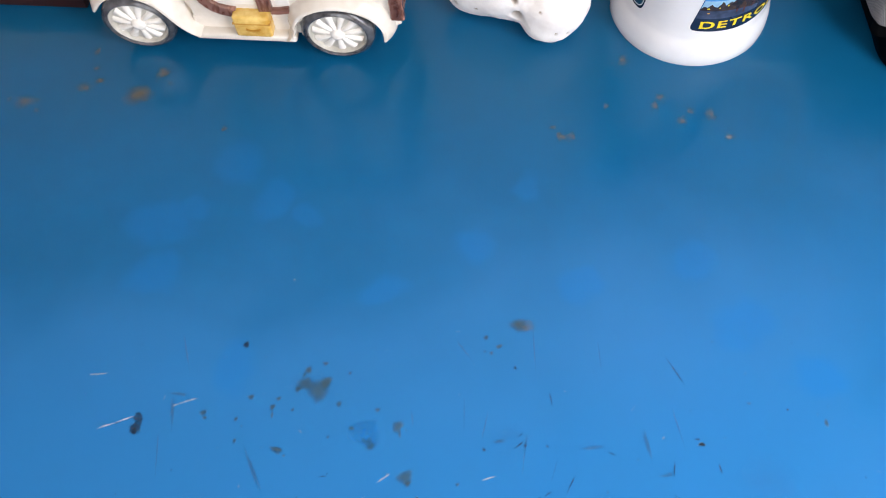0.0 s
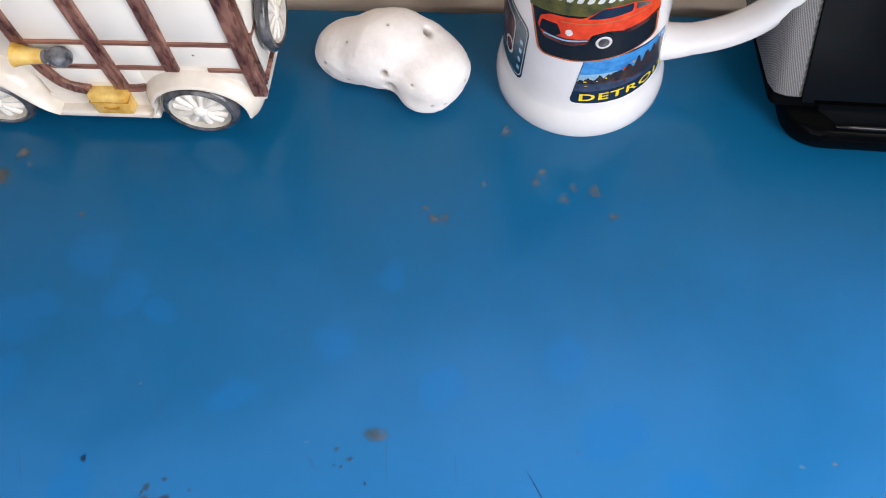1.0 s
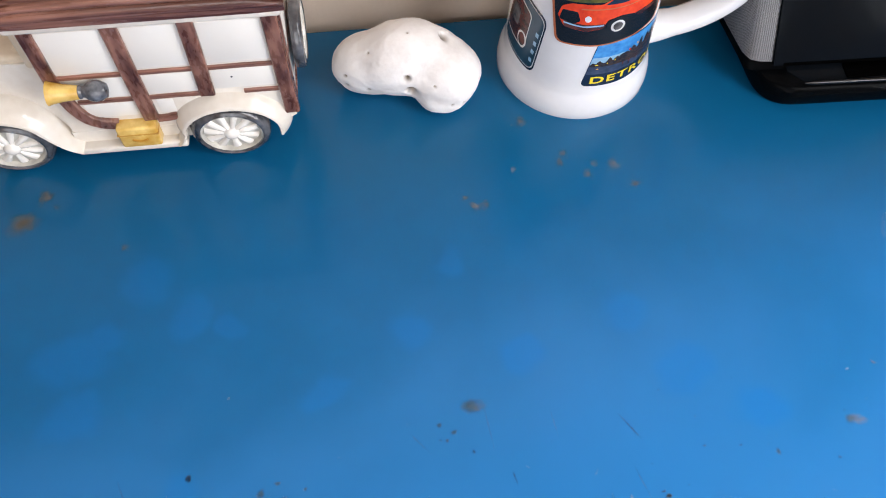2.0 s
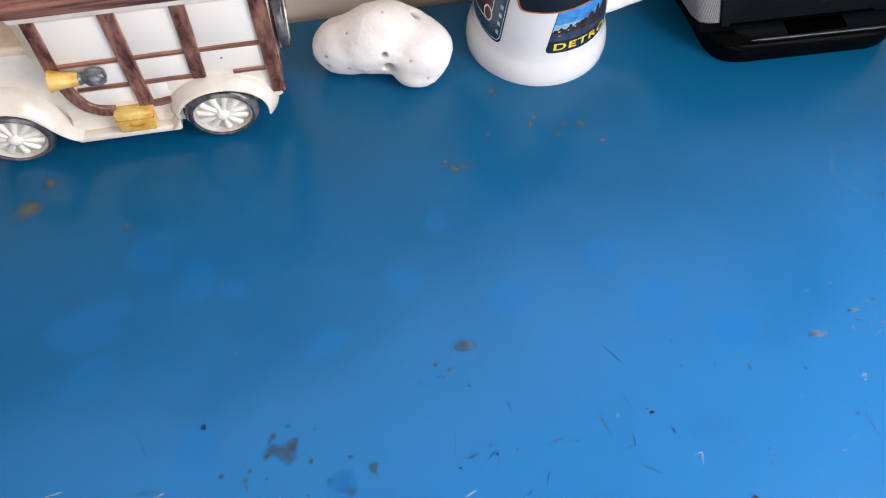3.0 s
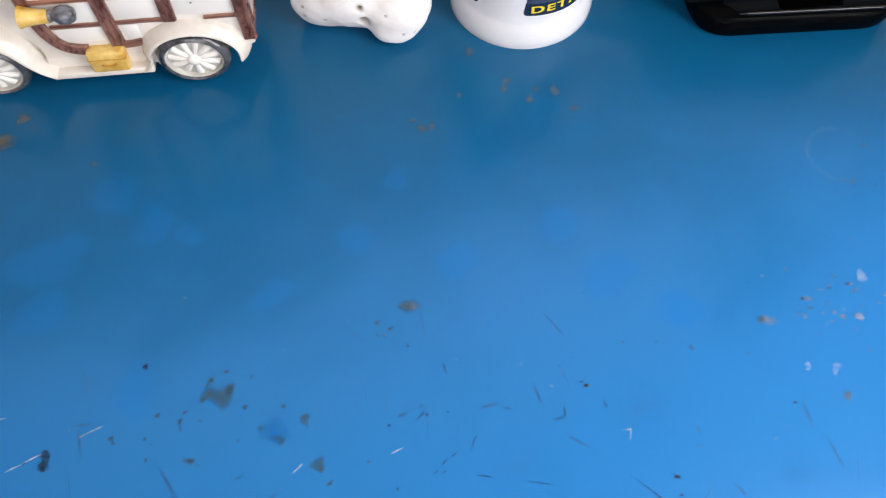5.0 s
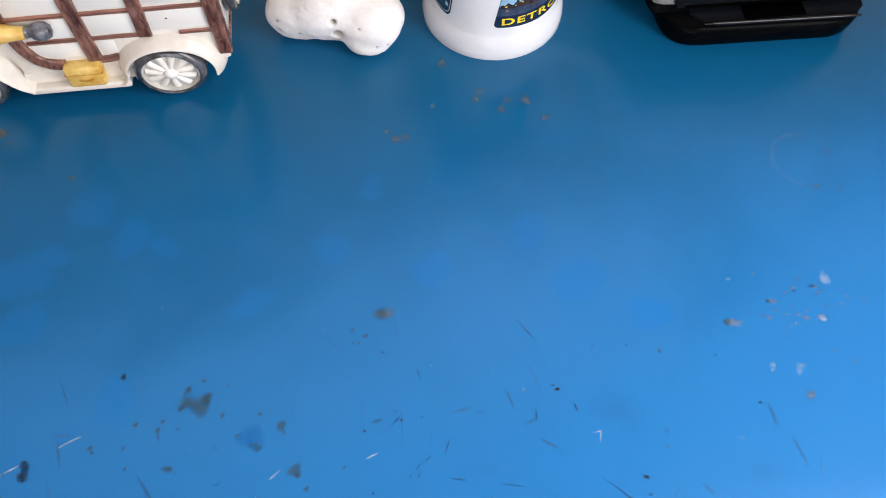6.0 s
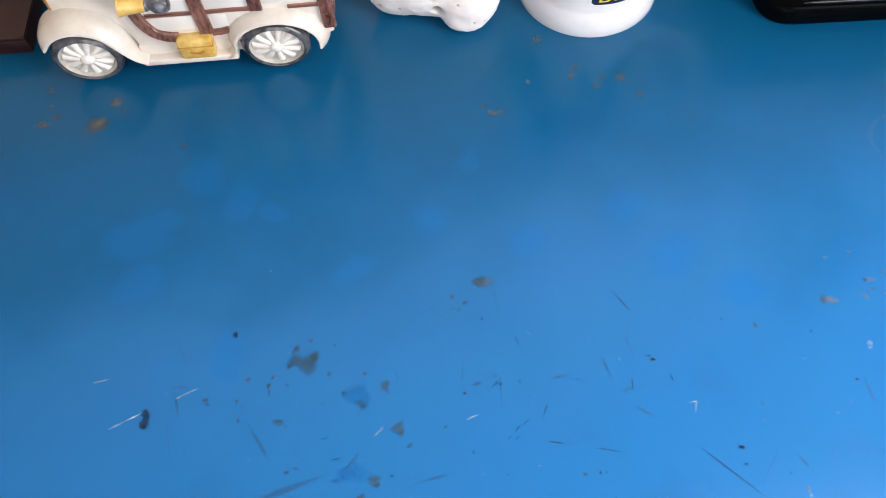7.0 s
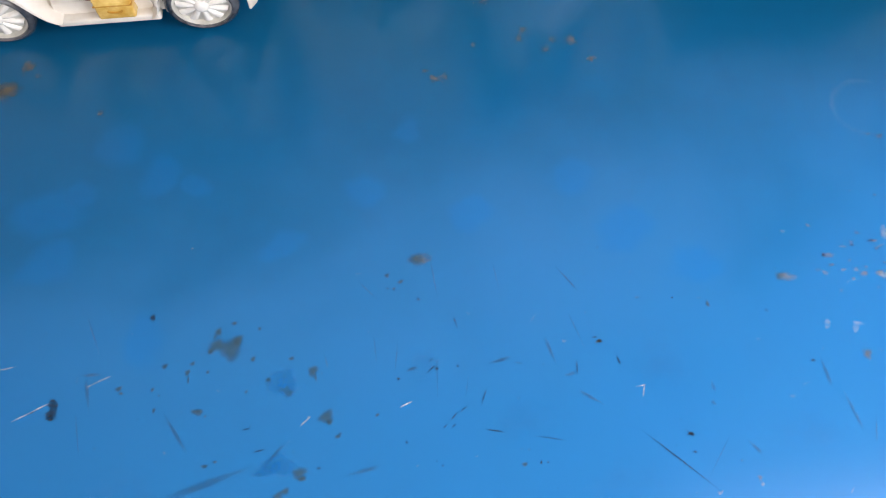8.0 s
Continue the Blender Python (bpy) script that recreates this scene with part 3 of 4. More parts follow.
# ---- the white stone ----
def stone():
    bm = bmesh.new()
    bmesh.ops.create_icosphere(bm, subdivisions=6, radius=1)
    dirt_shade = bm.verts.layers.float.new("dirt_shade")
    dirs = np.array([v.co[:] for v in bm.verts])
    dirs /= np.linalg.norm(dirs, axis=1)[:, None]
    centre = np.array((-0.006, 0.2200, 0.0225))
    lobes = (((-0.0332, 0.2184, 0.0188), (0.0235, 0.0193, 0.0188)), ((-0.0106, 0.2151, 0.0248), (0.0334, 0.0234, 0.0248)), ((0.0118, 0.2053, 0.0199), (0.0227, 0.0221, 0.0199)), ((0.0089, 0.1972, 0.0100), (0.0147, 0.0135, 0.0100)))
    pits = ((0.0090, 0.2140, 0.0372, 0.0032), (-0.0095, 0.1960, 0.0215, 0.0040), (-0.0120, 0.1975, 0.0290, 0.0024), (-0.0500, 0.2020, 0.0160, 0.0019), (-0.0290, 0.1980, 0.0120, 0.0013), (0.0300, 0.1990, 0.0190, 0.0013), (0.0150, 0.1830, 0.0130, 0.0011), (-0.0480, 0.2050, 0.0240, 0.0010), (-0.0350, 0.1990, 0.0170, 0.0009), (-0.0220, 0.2000, 0.0150, 0.0009), (-0.0100, 0.2120, 0.0460, 0.0010), (0.0230, 0.1860, 0.0120, 0.0012), (0.0050, 0.1900, 0.0260, 0.0010), (-0.0300, 0.2100, 0.0340, 0.0008))
    last = np.zeros(len(dirs))
    for r in np.arange(0.004, 0.062, 0.0004):
        p = centre + dirs * r
        d = 0
        for c, s in lobes:
            q = (p - np.array(c)) / np.array(s)
            d = d + np.exp(-10.5 * (np.linalg.norm(q, axis=1) - 1))
        field = -np.log(d) / 10.5
        last = np.where(field < 0, r, last)
    skin = centre + dirs * last[:, None]
    sunk = []
    for x, y, z, s in pits:
        near = skin[np.argmin(np.linalg.norm(skin - np.array((x, y, z)), axis=1))]
        sunk.append((*near, s))
    for v, u, r in zip(bm.verts, dirs, last):
        w = Vector(centre + u * r)
        n1 = noise.noise(w * 55) * 0.0015 + noise.noise(w * 25) * 0.0012 + noise.noise(w * 170) * 0.00045
        p = Vector(centre + u * (r + n1))
        for x, y, z, s in sunk:
            q = (w - Vector((x, y, z))).length / s
            if q < 1.6:
                deep = math.exp(-1.9 * q * q * q)
                p -= Vector(u) * (s * 2.0 * deep)
                v[dirt_shade] = max(v[dirt_shade], deep)
        p.z = max(p.z, 0.0)
        v.co = p
    bmesh.ops.smooth_vert(bm, verts=[v for v in bm.verts if v.co.z > 0.0005], factor=0.35, use_axis_x=True, use_axis_y=True, use_axis_z=True)
    ob = part("stone", bm, M_STONE, smooth=180)
    tagged(ob, "chalky white kidney-shaped stone with small pits on the desk", "stone")


stone()


# ---- the mug ----
MX, MY = 0.0972, 0.2243
MUG = ((0.0, 0.0482), (0.0010, 0.0487), (0.0060, 0.0487), (0.0110, 0.0480), (0.0150, 0.0469), (0.0175, 0.0457), (0.0200, 0.0449), (0.0280, 0.0444), (0.0420, 0.0440), (0.0600, 0.0436), (0.0900, 0.0431), (0.1200, 0.0430), (0.1400, 0.0432))
ARC = 0.0440


def mug_radius(z):
    return float(np.interp(z, [a for a, _ in MUG], [b for _, b in MUG]))


def on_mug(u, z, lift):
    """A place on the mug's side, u metres round from the front."""
    a, r = u / ARC, mug_radius(z) + lift
    return Vector((MX + r * math.sin(a), MY - r * math.cos(a), z))


def wrapped(bm, lift):
    """Bends a flat mesh in (u, z) round the mug, cut fine enough to follow it."""
    bmesh.ops.triangulate(bm, faces=bm.faces)
    for k in range(-45, 46):
        bmesh.ops.bisect_plane(bm, geom=bm.verts[:] + bm.edges[:] + bm.faces[:], plane_co=(k * 0.002, 0, 0), plane_no=(1, 0, 0))
    for k in range(6, 36):
        bmesh.ops.bisect_plane(bm, geom=bm.verts[:] + bm.edges[:] + bm.faces[:], plane_co=(0, k * 0.004, 0), plane_no=(0, 1, 0))
    for v in bm.verts:
        v.co = on_mug(v.co.x, v.co.y, lift)
    return bm


def patch(points, lift):
    bm = bmesh.new()
    bm.faces.new([bm.verts.new((p[0], p[1], 0)) for p in points])
    return wrapped(bm, lift)


def deg(pairs):
    """Degrees round the mug and millimetres of height, as metres."""
    return [(radians(a) * ARC, z / 1000) for a, z in pairs]


def disc(a, z, rx, rz, n=28):
    u = radians(a) * ARC
    return [(u + rx * math.cos(2 * math.pi * k / n), z + rz * math.sin(2 * math.pi * k / n)) for k in range(n)]


def lettering(text, size):
    cu = bpy.data.curves.new("text", "FONT")
    cu.body, cu.size, cu.space_character, cu.offset = text, size, 1.16, 0.00016
    ob = new("text", cu)
    bpy.context.view_layer.update()
    me = bpy.data.meshes.new_from_object(ob.evaluated_get(bpy.context.evaluated_depsgraph_get()))
    bm = bmesh.new()
    bm.from_mesh(me)
    bpy.data.objects.remove(ob)
    bpy.data.curves.remove(cu)
    bpy.data.meshes.remove(me)
    return bm


def mug():
    thing_ob = thing("mug", "white ceramic mug with flared foot and printed pictures", "mug")
    wall = [(r, z) for z, r in MUG]
    inner = [(0.0415, 0.1405), (0.0398, 0.1395), (0.0395, 0.120), (0.0400, 0.020), (0.036, 0.0120), (0.0, 0.0110)]
    part("cup", lathe([(0.0, 0.0012), (0.042, 0.0012), (0.0445, 0.0)] + wall + [(0.0427, 0.1412)] + inner, 120, m=Matrix.Translation((MX, MY, 0))), M_MUG, thing_ob)
    # strap handle
    spine = bez((MX + 0.036, MY, 0.0262), (MX + 0.066, MY, 0.0250), (MX + 0.1020, MY, 0.0380), (MX + 0.1065, MY, 0.0800), 20)
    spine += bez((MX + 0.1065, MY, 0.0800), (MX + 0.1065, MY, 0.1080), (MX + 0.080, MY, 0.1260), (MX + 0.0380, MY, 0.1230), 14)[1:]
    rings = []
    for i, p in enumerate(spine):
        d = (spine[min(i + 1, len(spine) - 1)] - spine[max(i - 1, 0)]).normalized()
        nrm = Vector((-d.z, 0, d.x))
        grow = 1 + 0.35 * max(0, 1 - i / 5)
        rings.append([p + nrm * (0.0074 * grow * math.sin(a)) + Vector((0, 0.0098 * grow * math.cos(a), 0)) for a in (2 * math.pi * k / 20 for k in range(20))])
    part("handle", loft(rings), M_MUG, thing_ob, smooth=80)

    black, navy = ink("black_ink", (0.012, 0.012, 0.014)), ink("navy_ink", (0.012, 0.025, 0.055))
    orange, red = ink("orange_ink", (0.55, 0.16, 0.06)), ink("red_ink", (0.78, 0.075, 0.018), (0.58, 0.040, 0.012))
    olive, white = ink("olive_ink", (0.12, 0.11, 0.025), (0.05, 0.055, 0.015)), ink("white_ink", (0.74, 0.74, 0.74))
    blue, teal = ink("sky_ink", (0.07, 0.30, 0.66), (0.02, 0.16, 0.48)), ink("steel_blue_ink", (0.020, 0.062, 0.100))
    grey, dusk = ink("grey_ink", (0.16, 0.15, 0.15), (0.03, 0.028, 0.028)), ink("dusk_ink", (0.060, 0.035, 0.025), (0.012, 0.014, 0.022))
    yellow, pale = ink("yellow_ink", (0.86, 0.66, 0.03)), ink("pale_sky_ink", (0.30, 0.52, 0.72))
    maroon, water = ink("maroon_ink", (0.13, 0.040, 0.032), (0.025, 0.010, 0.010)), ink("water_ink", (0.05, 0.07, 0.13), (0.02, 0.03, 0.06))
    amber = ink("amber_ink", (0.75, 0.36, 0.08))

    # city at dusk over dark water
    city = part("city_picture", patch(rounded(deg(((-9.5, 26.5), (30, 25.5), (66, 26.5), (66, 60), (30, 62), (-2, 62))), 0.004), 0.00015), navy, thing_ob, "printed picture of a city by water at dusk")
    part("sky", patch(deg(((-5.6, 44), (64, 42), (64, 60), (30, 61), (-1.6, 61))), 0.00025), blue, city)
    part("glow", patch(deg(((-5.4, 44), (20, 44), (34, 47), (20, 50), (-4, 49.5))), 0.0003), pale, city)
    part("water", patch(deg(((-7.4, 36.2), (64, 36.2), (64, 44), (-5.6, 44.6))), 0.0003), water, city)
    skyline = [(-5.5, 42.5)] + [(a, 44.2 + 0.22 * max(0, a) ** 1.02 * (0.75 + 0.25 * math.sin(a * 0.9)) + 1.2 * abs(math.sin(a * 0.55)) + (1.6 if int(a) % 9 < 3 else 0)) for a in range(-4, 64)] + [(64, 38), (40, 40), (20, 42)]
    part("skyline", patch(deg(skyline), 0.0004), dusk, city)
    for a, z, w, h, mt in ((0, 44.0, 0.9, 0.5, yellow), (1, 40.6, 0.8, 0.4, amber), (14, 46, 0.5, 0.6, yellow), (26, 50.5, 0.7, 1.0, red), (33, 52.6, 0.8, 1.0, amber), (22, 41, 0.5, 1.6, maroon), (28, 40, 0.5, 2.4, maroon), (35, 42, 0.5, 3.0, maroon), (41, 46, 0.5, 4.0, maroon), (47, 48, 0.6, 5.0, maroon), (54, 50, 1.0, 6.0, grey), (8, 44.4, 0.4, 0.4, yellow)):
        part("city_light", patch(disc(a, z / 1000, w / 1000, h / 1000, 14), 0.0005), mt, city)
    bm = lettering("DETROIT", 0.0066)
    xs = [v.co.x for v in bm.verts]
    stretch = 0.0560 / (max(xs) - min(xs))
    for v in bm.verts:
        v.co = ((v.co.x - min(xs)) * stretch - 0.0020, v.co.y * 1.14 + 0.0290, 0)
    part("lettering", wrapped(bm, 0.0006), yellow, city, "yellow capital letters")

    # red car on a dark road
    frame_pts = deg(((-35, 58.6), (-6, 59.2), (28, 62.2), (49.5, 66), (44, 108), (-48, 108)))
    card = part("car_picture", patch(rounded(frame_pts, 0.005), 0.0007), orange, thing_ob, "printed picture of a red car, orange border")
    c = Vector((radians(0) * ARC, 0.084))
    inset = [c + (p - c) * 0.955 for p in rounded(frame_pts, 0.005)]
    part("road", patch(inset, 0.0008), black, card)
    part("hedge", patch(deg(((-43, 88), (45, 96), (43, 105.5), (-45.5, 105.5))), 0.0009), olive, card)
    body_pts = deg(((-36, 78), (-34, 85), (-27, 88.5), (-6, 90), (6, 97), (24, 98), (36, 95), (45.5, 94), (47, 84), (38, 80), (25, 77.8), (20, 80.5), (10, 81.5), (0, 79), (-2, 73), (-14, 70.5), (-30, 71.5)))
    part("car_body", patch(rounded(body_pts, 0.0016), 0.0010), red, card)
    part("shaded_side", patch(rounded(deg(((-30, 71.6), (-14, 70.7), (-2, 73.2), (-1, 76.4), (-16, 75.2), (-31, 76))), 0.0008), 0.0011), maroon, card)
    part("sill_shade", patch(deg(((20, 80.6), (25, 78), (38, 80.2), (46.6, 84), (46.5, 86), (36, 82.6))), 0.0011), maroon, card)
    part("windscreen", patch(rounded(deg(((-4, 89.8), (5, 96.5), (24, 97.4), (24, 92.5), (10, 90.5))), 0.001), 0.0011), navy, card)
    part("side_window", patch(rounded(deg(((26, 92.8), (26, 97), (36, 94.4), (37, 92.4))), 0.0008), 0.0011), grey, card)
    part("grille", patch(rounded(deg(((-34.5, 76), (-33, 83), (-22, 83.5), (-19, 77.5), (-24, 74.5))), 0.001), 0.0011), black, card)
    part("bumper", patch(rounded(deg(((-31, 74.0), (-16, 73.2), (-2, 75.0), (-2, 76.0), (-16, 74.2), (-31, 75))), 0.0004), 0.0012), pale, card)
    part("headlamp", patch(disc(-14, 0.0795, 0.0018, 0.0022), 0.0012), white, card)
    part("tyre", patch(disc(8, 0.0745, 0.0062, 0.0062), 0.0012), black, card)
    part("hubcap", patch(disc(8.4, 0.0742, 0.0040, 0.0042), 0.0013), white, card)
    part("hub", patch(disc(8.4, 0.0742, 0.0027, 0.0029), 0.0014), grey, card)
    part("crease", patch(deg(((-20, 86.2), (8, 88), (44, 91.4), (44, 90.8), (8, 87.2), (-20, 85.4))), 0.0012), orange, card)
    # unreadable white script as plain strokes
    for k in range(7):
        part("script_stroke", patch(rounded(deg(((-24 + 6.2 * k, 99.0 + 0.3 * k), (-20.4 + 6.2 * k, 99.2 + 0.3 * k), (-18.6 + 6.2 * k, 102.5 + 0.3 * k), (-22.4 + 6.2 * k, 102.3 + 0.3 * k))), 0.0012), 0.0013), white, card)

    # blue badge round the side
    bp = deg(((-49, 24.5), (-42.5, 69), (-78, 83), (-95, 31)))
    c = Vector((sum(p[0] for p in bp) / 4, sum(p[1] for p in bp) / 4))
    outline = rounded(bp, 0.006)
    badge = part("badge", patch(outline, 0.00015), navy, thing_ob, "printed blue badge with a car picture")
    part("badge_border", patch([c + (p - c) * 0.94 for p in outline], 0.00025), white, badge)
    part("badge_field", patch([c + (p - c) * 0.915 for p in outline], 0.00035), teal, badge)
    shift = Vector((-0.0045, 0.0035))
    part("picture_border", patch([c + shift + (p - c) * 0.66 for p in outline], 0.00045), white, badge)
    part("picture", patch([c + shift + (p - c) * 0.62 for p in outline], 0.00055), maroon, badge)
    part("bonnet_shine", patch([c + shift * 1.6 + (p - c) * 0.26 for p in outline], 0.00065), grey, badge)
    u, z = c + Vector((0.0015, -0.0075))
    ring = disc(0, 0, 0.0042, 0.0062, 36)
    part("headlamp_rim", patch([(u + a, z + b) for a, b in ring], 0.0007), white, badge)
    part("headlamp", patch([(u + a * 0.72, z + b * 0.76) for a, b in ring], 0.0008), maroon, badge)
    # maker's word as bars along the slanted edge
    for k in range(4):
        t = 0.20 + 0.155 * k
        a = -49 + 6.5 * t - 4.2
        zz = 24.5 + 44.5 * t
        part("bar", patch(deg(((a - 2.2, zz), (a + 0.6, zz - 0.8), (a + 1.0, zz + 2.4), (a - 1.8, zz + 3.2))), 0.0006), pale, badge)


mug()


# ---- the clock radio ----
def radio():
    ob = thing("clock_radio", "black clock radio with silver perforated sides and a glossy leaning front", "radio")
    # foot with rounded front corners
    foot = rounded(((0.2085, 0.1735), (0.3400, 0.1690), (0.3480, 0.2640), (0.2045, 0.2640)), 0.023, 12)
    cx, cy = 0.277, 0.22
    rings = []
    for z, s, front in ((0.0, 0.985, 0.0), (0.0015, 1.0, 0.0), (0.0080, 1.01, -0.001), (0.0140, 1.02, -0.001), (0.0165, 1.015, 0.0005), (0.0170, 1.0, 0.0010)):
        rings.append([(cx + (p.x - cx) * s, cy + (p.y - cy) * s + (front if p.y < 0.19 else 0), z) for p in foot])
    part("base", loft(rings), M_BLACK, ob)
    # leaning body
    low = rounded(((0.1985, 0.1895), (0.3500, 0.1850), (0.3560, 0.2630), (0.1915, 0.2630)), 0.006, 6)
    rings = []
    for z, lean in ((0.0170, 0.0), (0.0230, 0.0025), (0.0980, 0.0475), (0.1000, 0.0500)):
        rings.append([(p.x, p.y + lean * max(0.0, min(1.0, (0.2630 - p.y) / 0.0735)), z) for p in low])
    part("body", loft(rings), M_BLACK, ob)

    def slanted(x0, x1, z0, z1, out, bevel=0.0015, skew=0.0):
        """A slab lying on the leaning front."""
        bm = brick(x0, x1, -out, 0.001, z0, z1, bevel=bevel)
        for v in bm.verts:
            v.co.y += 0.1890 + 0.60 * (v.co.z - 0.0215) - 0.030 * (v.co.x - 0.2139)
        return bm

    part("front_panel", slanted(0.2135, 0.3440, 0.0215, 0.0970, 0.0022), M_GLOSSBLACK, ob, "glossy black front")
    # a raised black strip stands for the shade in the slot
    part("groove_shade", slanted(0.2200, 0.3220, 0.0222, 0.0236, 0.0028, 0.0003), M_VOID, ob)
    # plain bars where the maker's mark stands
    for x, w, h in ((0.3055, 0.0010, 0.0036), (0.3080, 0.0046, 0.0052), (0.3142, 0.0040, 0.0034), (0.3198, 0.0058, 0.0034), (0.3272, 0.0042, 0.0034)):
        part("mark", slanted(x, x + w, 0.0325, 0.0325 + h * 0.75, 0.0025, 0.0), M_PRINT, ob)
    # silver side grilles, wrapped round the front corners
    for side in (0, 1):
        pts = [(0.2128, 0.1885), (0.2060, 0.1890), (0.2005, 0.1915), (0.1975, 0.1980), (0.1945, 0.2250), (0.1908, 0.2600)]
        if side:
            pts = [(0.5540 - x + 0.003, y - 0.004) for x, y in pts]
        rings = []
        for z in (0.0235, 0.0245, 0.060, 0.0965):
            lean = 0.60 * (z - 0.0215)
            grow = 0.0010 if z > 0.024 else 0.0
            ring = []
            for x, y in pts:
                f = max(0.0, min(1.0, (0.2630 - y) / 0.0735))
                ring.append((x + (grow if side else -grow), y - grow + lean * f, z))
            ring += [(x + (-0.003 if side else 0.003), y + 0.003, z) for x, y, z in reversed(ring)]
            rings.append(ring)
        part("side_grille", loft(rings), M_GRILLE, ob, "silver perforated grille")
    # tray with a lip, and a black slab painting the shade of the finger hollow
    tray = []
    for k in range(13):
        t = k / 12
        x = 0.2240 + 0.1180 * t
        y = 0.1742 - 0.0040 * t + 0.012 * max(0.0, 1 - 7 * t) ** 2 + 0.010 * max(0.0, 7 * t - 6) ** 2
        tray.append([(x, 0.1920, 0.0165), (x, 0.1920, 0.0190), (x, y + 0.0010, 0.0178), (x, y, 0.0172), (x, y, 0.0160)])
    part("tray", loft(tray), M_GLOSSBLACK, ob)
    lip = []
    for k in range(25):
        t = k / 24
        p = Vector((0.2310 + 0.1060 * t, 0.1748 - 0.0038 * t, 0.0184))
        r = 0.0014 * min(1.0, 12 * min(t, 1 - t) + 0.15) ** 0.5
        lip.append([p + Vector((0, r * math.cos(a), r * math.sin(a))) for a in (2 * math.pi * j / 12 for j in range(12))])
    part("lip", loft(lip), M_LIP, ob, smooth=80)
    part("recess_shade", brick(0.2590, 0.3010, 0.1762, 0.1885, 0.0170, 0.0193, bevel=0.0010), M_VOID, ob)


radio()


# ---- the low dark box ----
def low_box():
    ob = thing("wooden_box", "low dark reddish-brown lacquered box lying on the desk", "box")
    part("body", brick(-0.450, -0.2915, 0.2030, 0.2640, 0.0, 0.0120, bevel=0.0010), M_BOX, ob)
    part("lid", brick(-0.4505, -0.2912, 0.2026, 0.2644, 0.0124, 0.0155, bevel=0.0010), M_BOX, ob)


low_box()


# ---- marks worn into the desktop ----
def blob_mesh(name, material, seed, soft):
    rnd = random.Random(seed)
    ph = [rnd.uniform(0, 6.28) for _ in range(5)]
    bm = bmesh.new()
    fade = bm.verts.layers.float.new("fade")
    mid = bm.verts.new((0, 0, 0))
    mid[fade] = 1.0
    last = None
    for r, f in ((0.32, 1.0), (0.58, 1.0 - 0.28 * soft), (0.80, 0.84 - 0.42 * soft), (1.0, 0.42 - 0.22 * soft), (1.18, 0.0)):
        ring = []
        for k in range(22):
            a = 2 * math.pi * k / 22
            w = 1 + 0.11 * math.sin(2 * a + ph[0]) + 0.12 * math.sin(3 * a + ph[1]) + 0.08 * math.sin(5 * a + ph[2]) + 0.05 * math.sin(8 * a + ph[3])
            v = bm.verts.new((r * w * math.cos(a), r * w * math.sin(a), 0))
            v[fade] = f
            ring.append(v)
        for k in range(22):
            j = (k + 1) % 22
            if last:
                bm.faces.new((last[k], ring[k], ring[j], last[j]))
            else:
                bm.faces.new((mid, ring[k], ring[j]))
        last = ring
    return mesh_of(name, bm, material, 0)


rnd = random.Random(4)
HEIGHT = [0.00012]


def mark(name, meshes, x, y, rx, ry, turn):
    ob = new(name, rnd.choice(meshes))
    ob.parent = DESK
    HEIGHT[0] += 0.0000006
    ob.matrix_local = Matrix.Translation((x / 1000, y / 1000, HEIGHT[0])) @ Matrix.Rotation(turn, 4, "Z") @ Matrix.Diagonal((rx / 1000, ry / 1000, 1, 1))
    return ob


M_STAIN = worn("dark_stain", (0.034, 0.100, 0.150), (0.048, 0.125, 0.185), 0.62, 420, broken=(0.0, 0.40))
M_CHIP = worn("dark_chip", (0.004, 0.006, 0.010), (0.012, 0.020, 0.030), 0.98, 1500)
M_SMEAR = worn("blue_grey_smear", (0.022, 0.095, 0.20), (0.032, 0.12, 0.25), 0.38, 500, broken=(0.2, 0.5))
M_RUST = worn("rust", (0.11, 0.115, 0.085), (0.22, 0.21, 0.155), 0.44, 700, rough=0.85, broken=(0.22, 0.55))
M_TAN = worn("bare_tan_spot", (0.22, 0.21, 0.18), (0.36, 0.35, 0.32), 0.50, 700, rough=0.85)
M_WHITE = worn("white_scuff", (0.40, 0.58, 0.78), (0.60, 0.72, 0.84), 0.38, 900)
M_HAZE = worn("dull_haze", (0.012, 0.10, 0.26), (0.02, 0.13, 0.31), 0.09, 120)
M_BARE = worn("bare_scratch", (0.68, 0.70, 0.72), (0.84, 0.85, 0.86), 0.68, 1100)
M_BLUE = worn("bright_blue_spill", (0.0005, 0.180, 0.54), (0.0005, 0.205, 0.60), 0.60, 300, broken=(0.15, 0.55))
STAINS = [blob_mesh("stain", M_STAIN, k, 0.7) for k in range(4)]
CHIPS = [blob_mesh("chip", M_CHIP, 10 + k, 0.2) for k in range(4)]
SMEARS = [blob_mesh("smear", M_SMEAR, 20 + k, 0.8) for k in range(3)]
RUSTS = [blob_mesh("rust_spot", M_RUST, 30 + k, 0.9) for k in range(4)]
TANS = [blob_mesh("bare_spot", M_TAN, 40 + k, 0.8) for k in range(3)]
WHITES = [blob_mesh("scuff", M_WHITE, 50 + k, 0.4) for k in range(3)]
BARES = [blob_mesh("scratch", M_BARE, 80 + k, 0.1) for k in range(2)]
BLUES = [blob_mesh("spill", M_BLUE, 60 + k, 0.9) for k in range(2)]

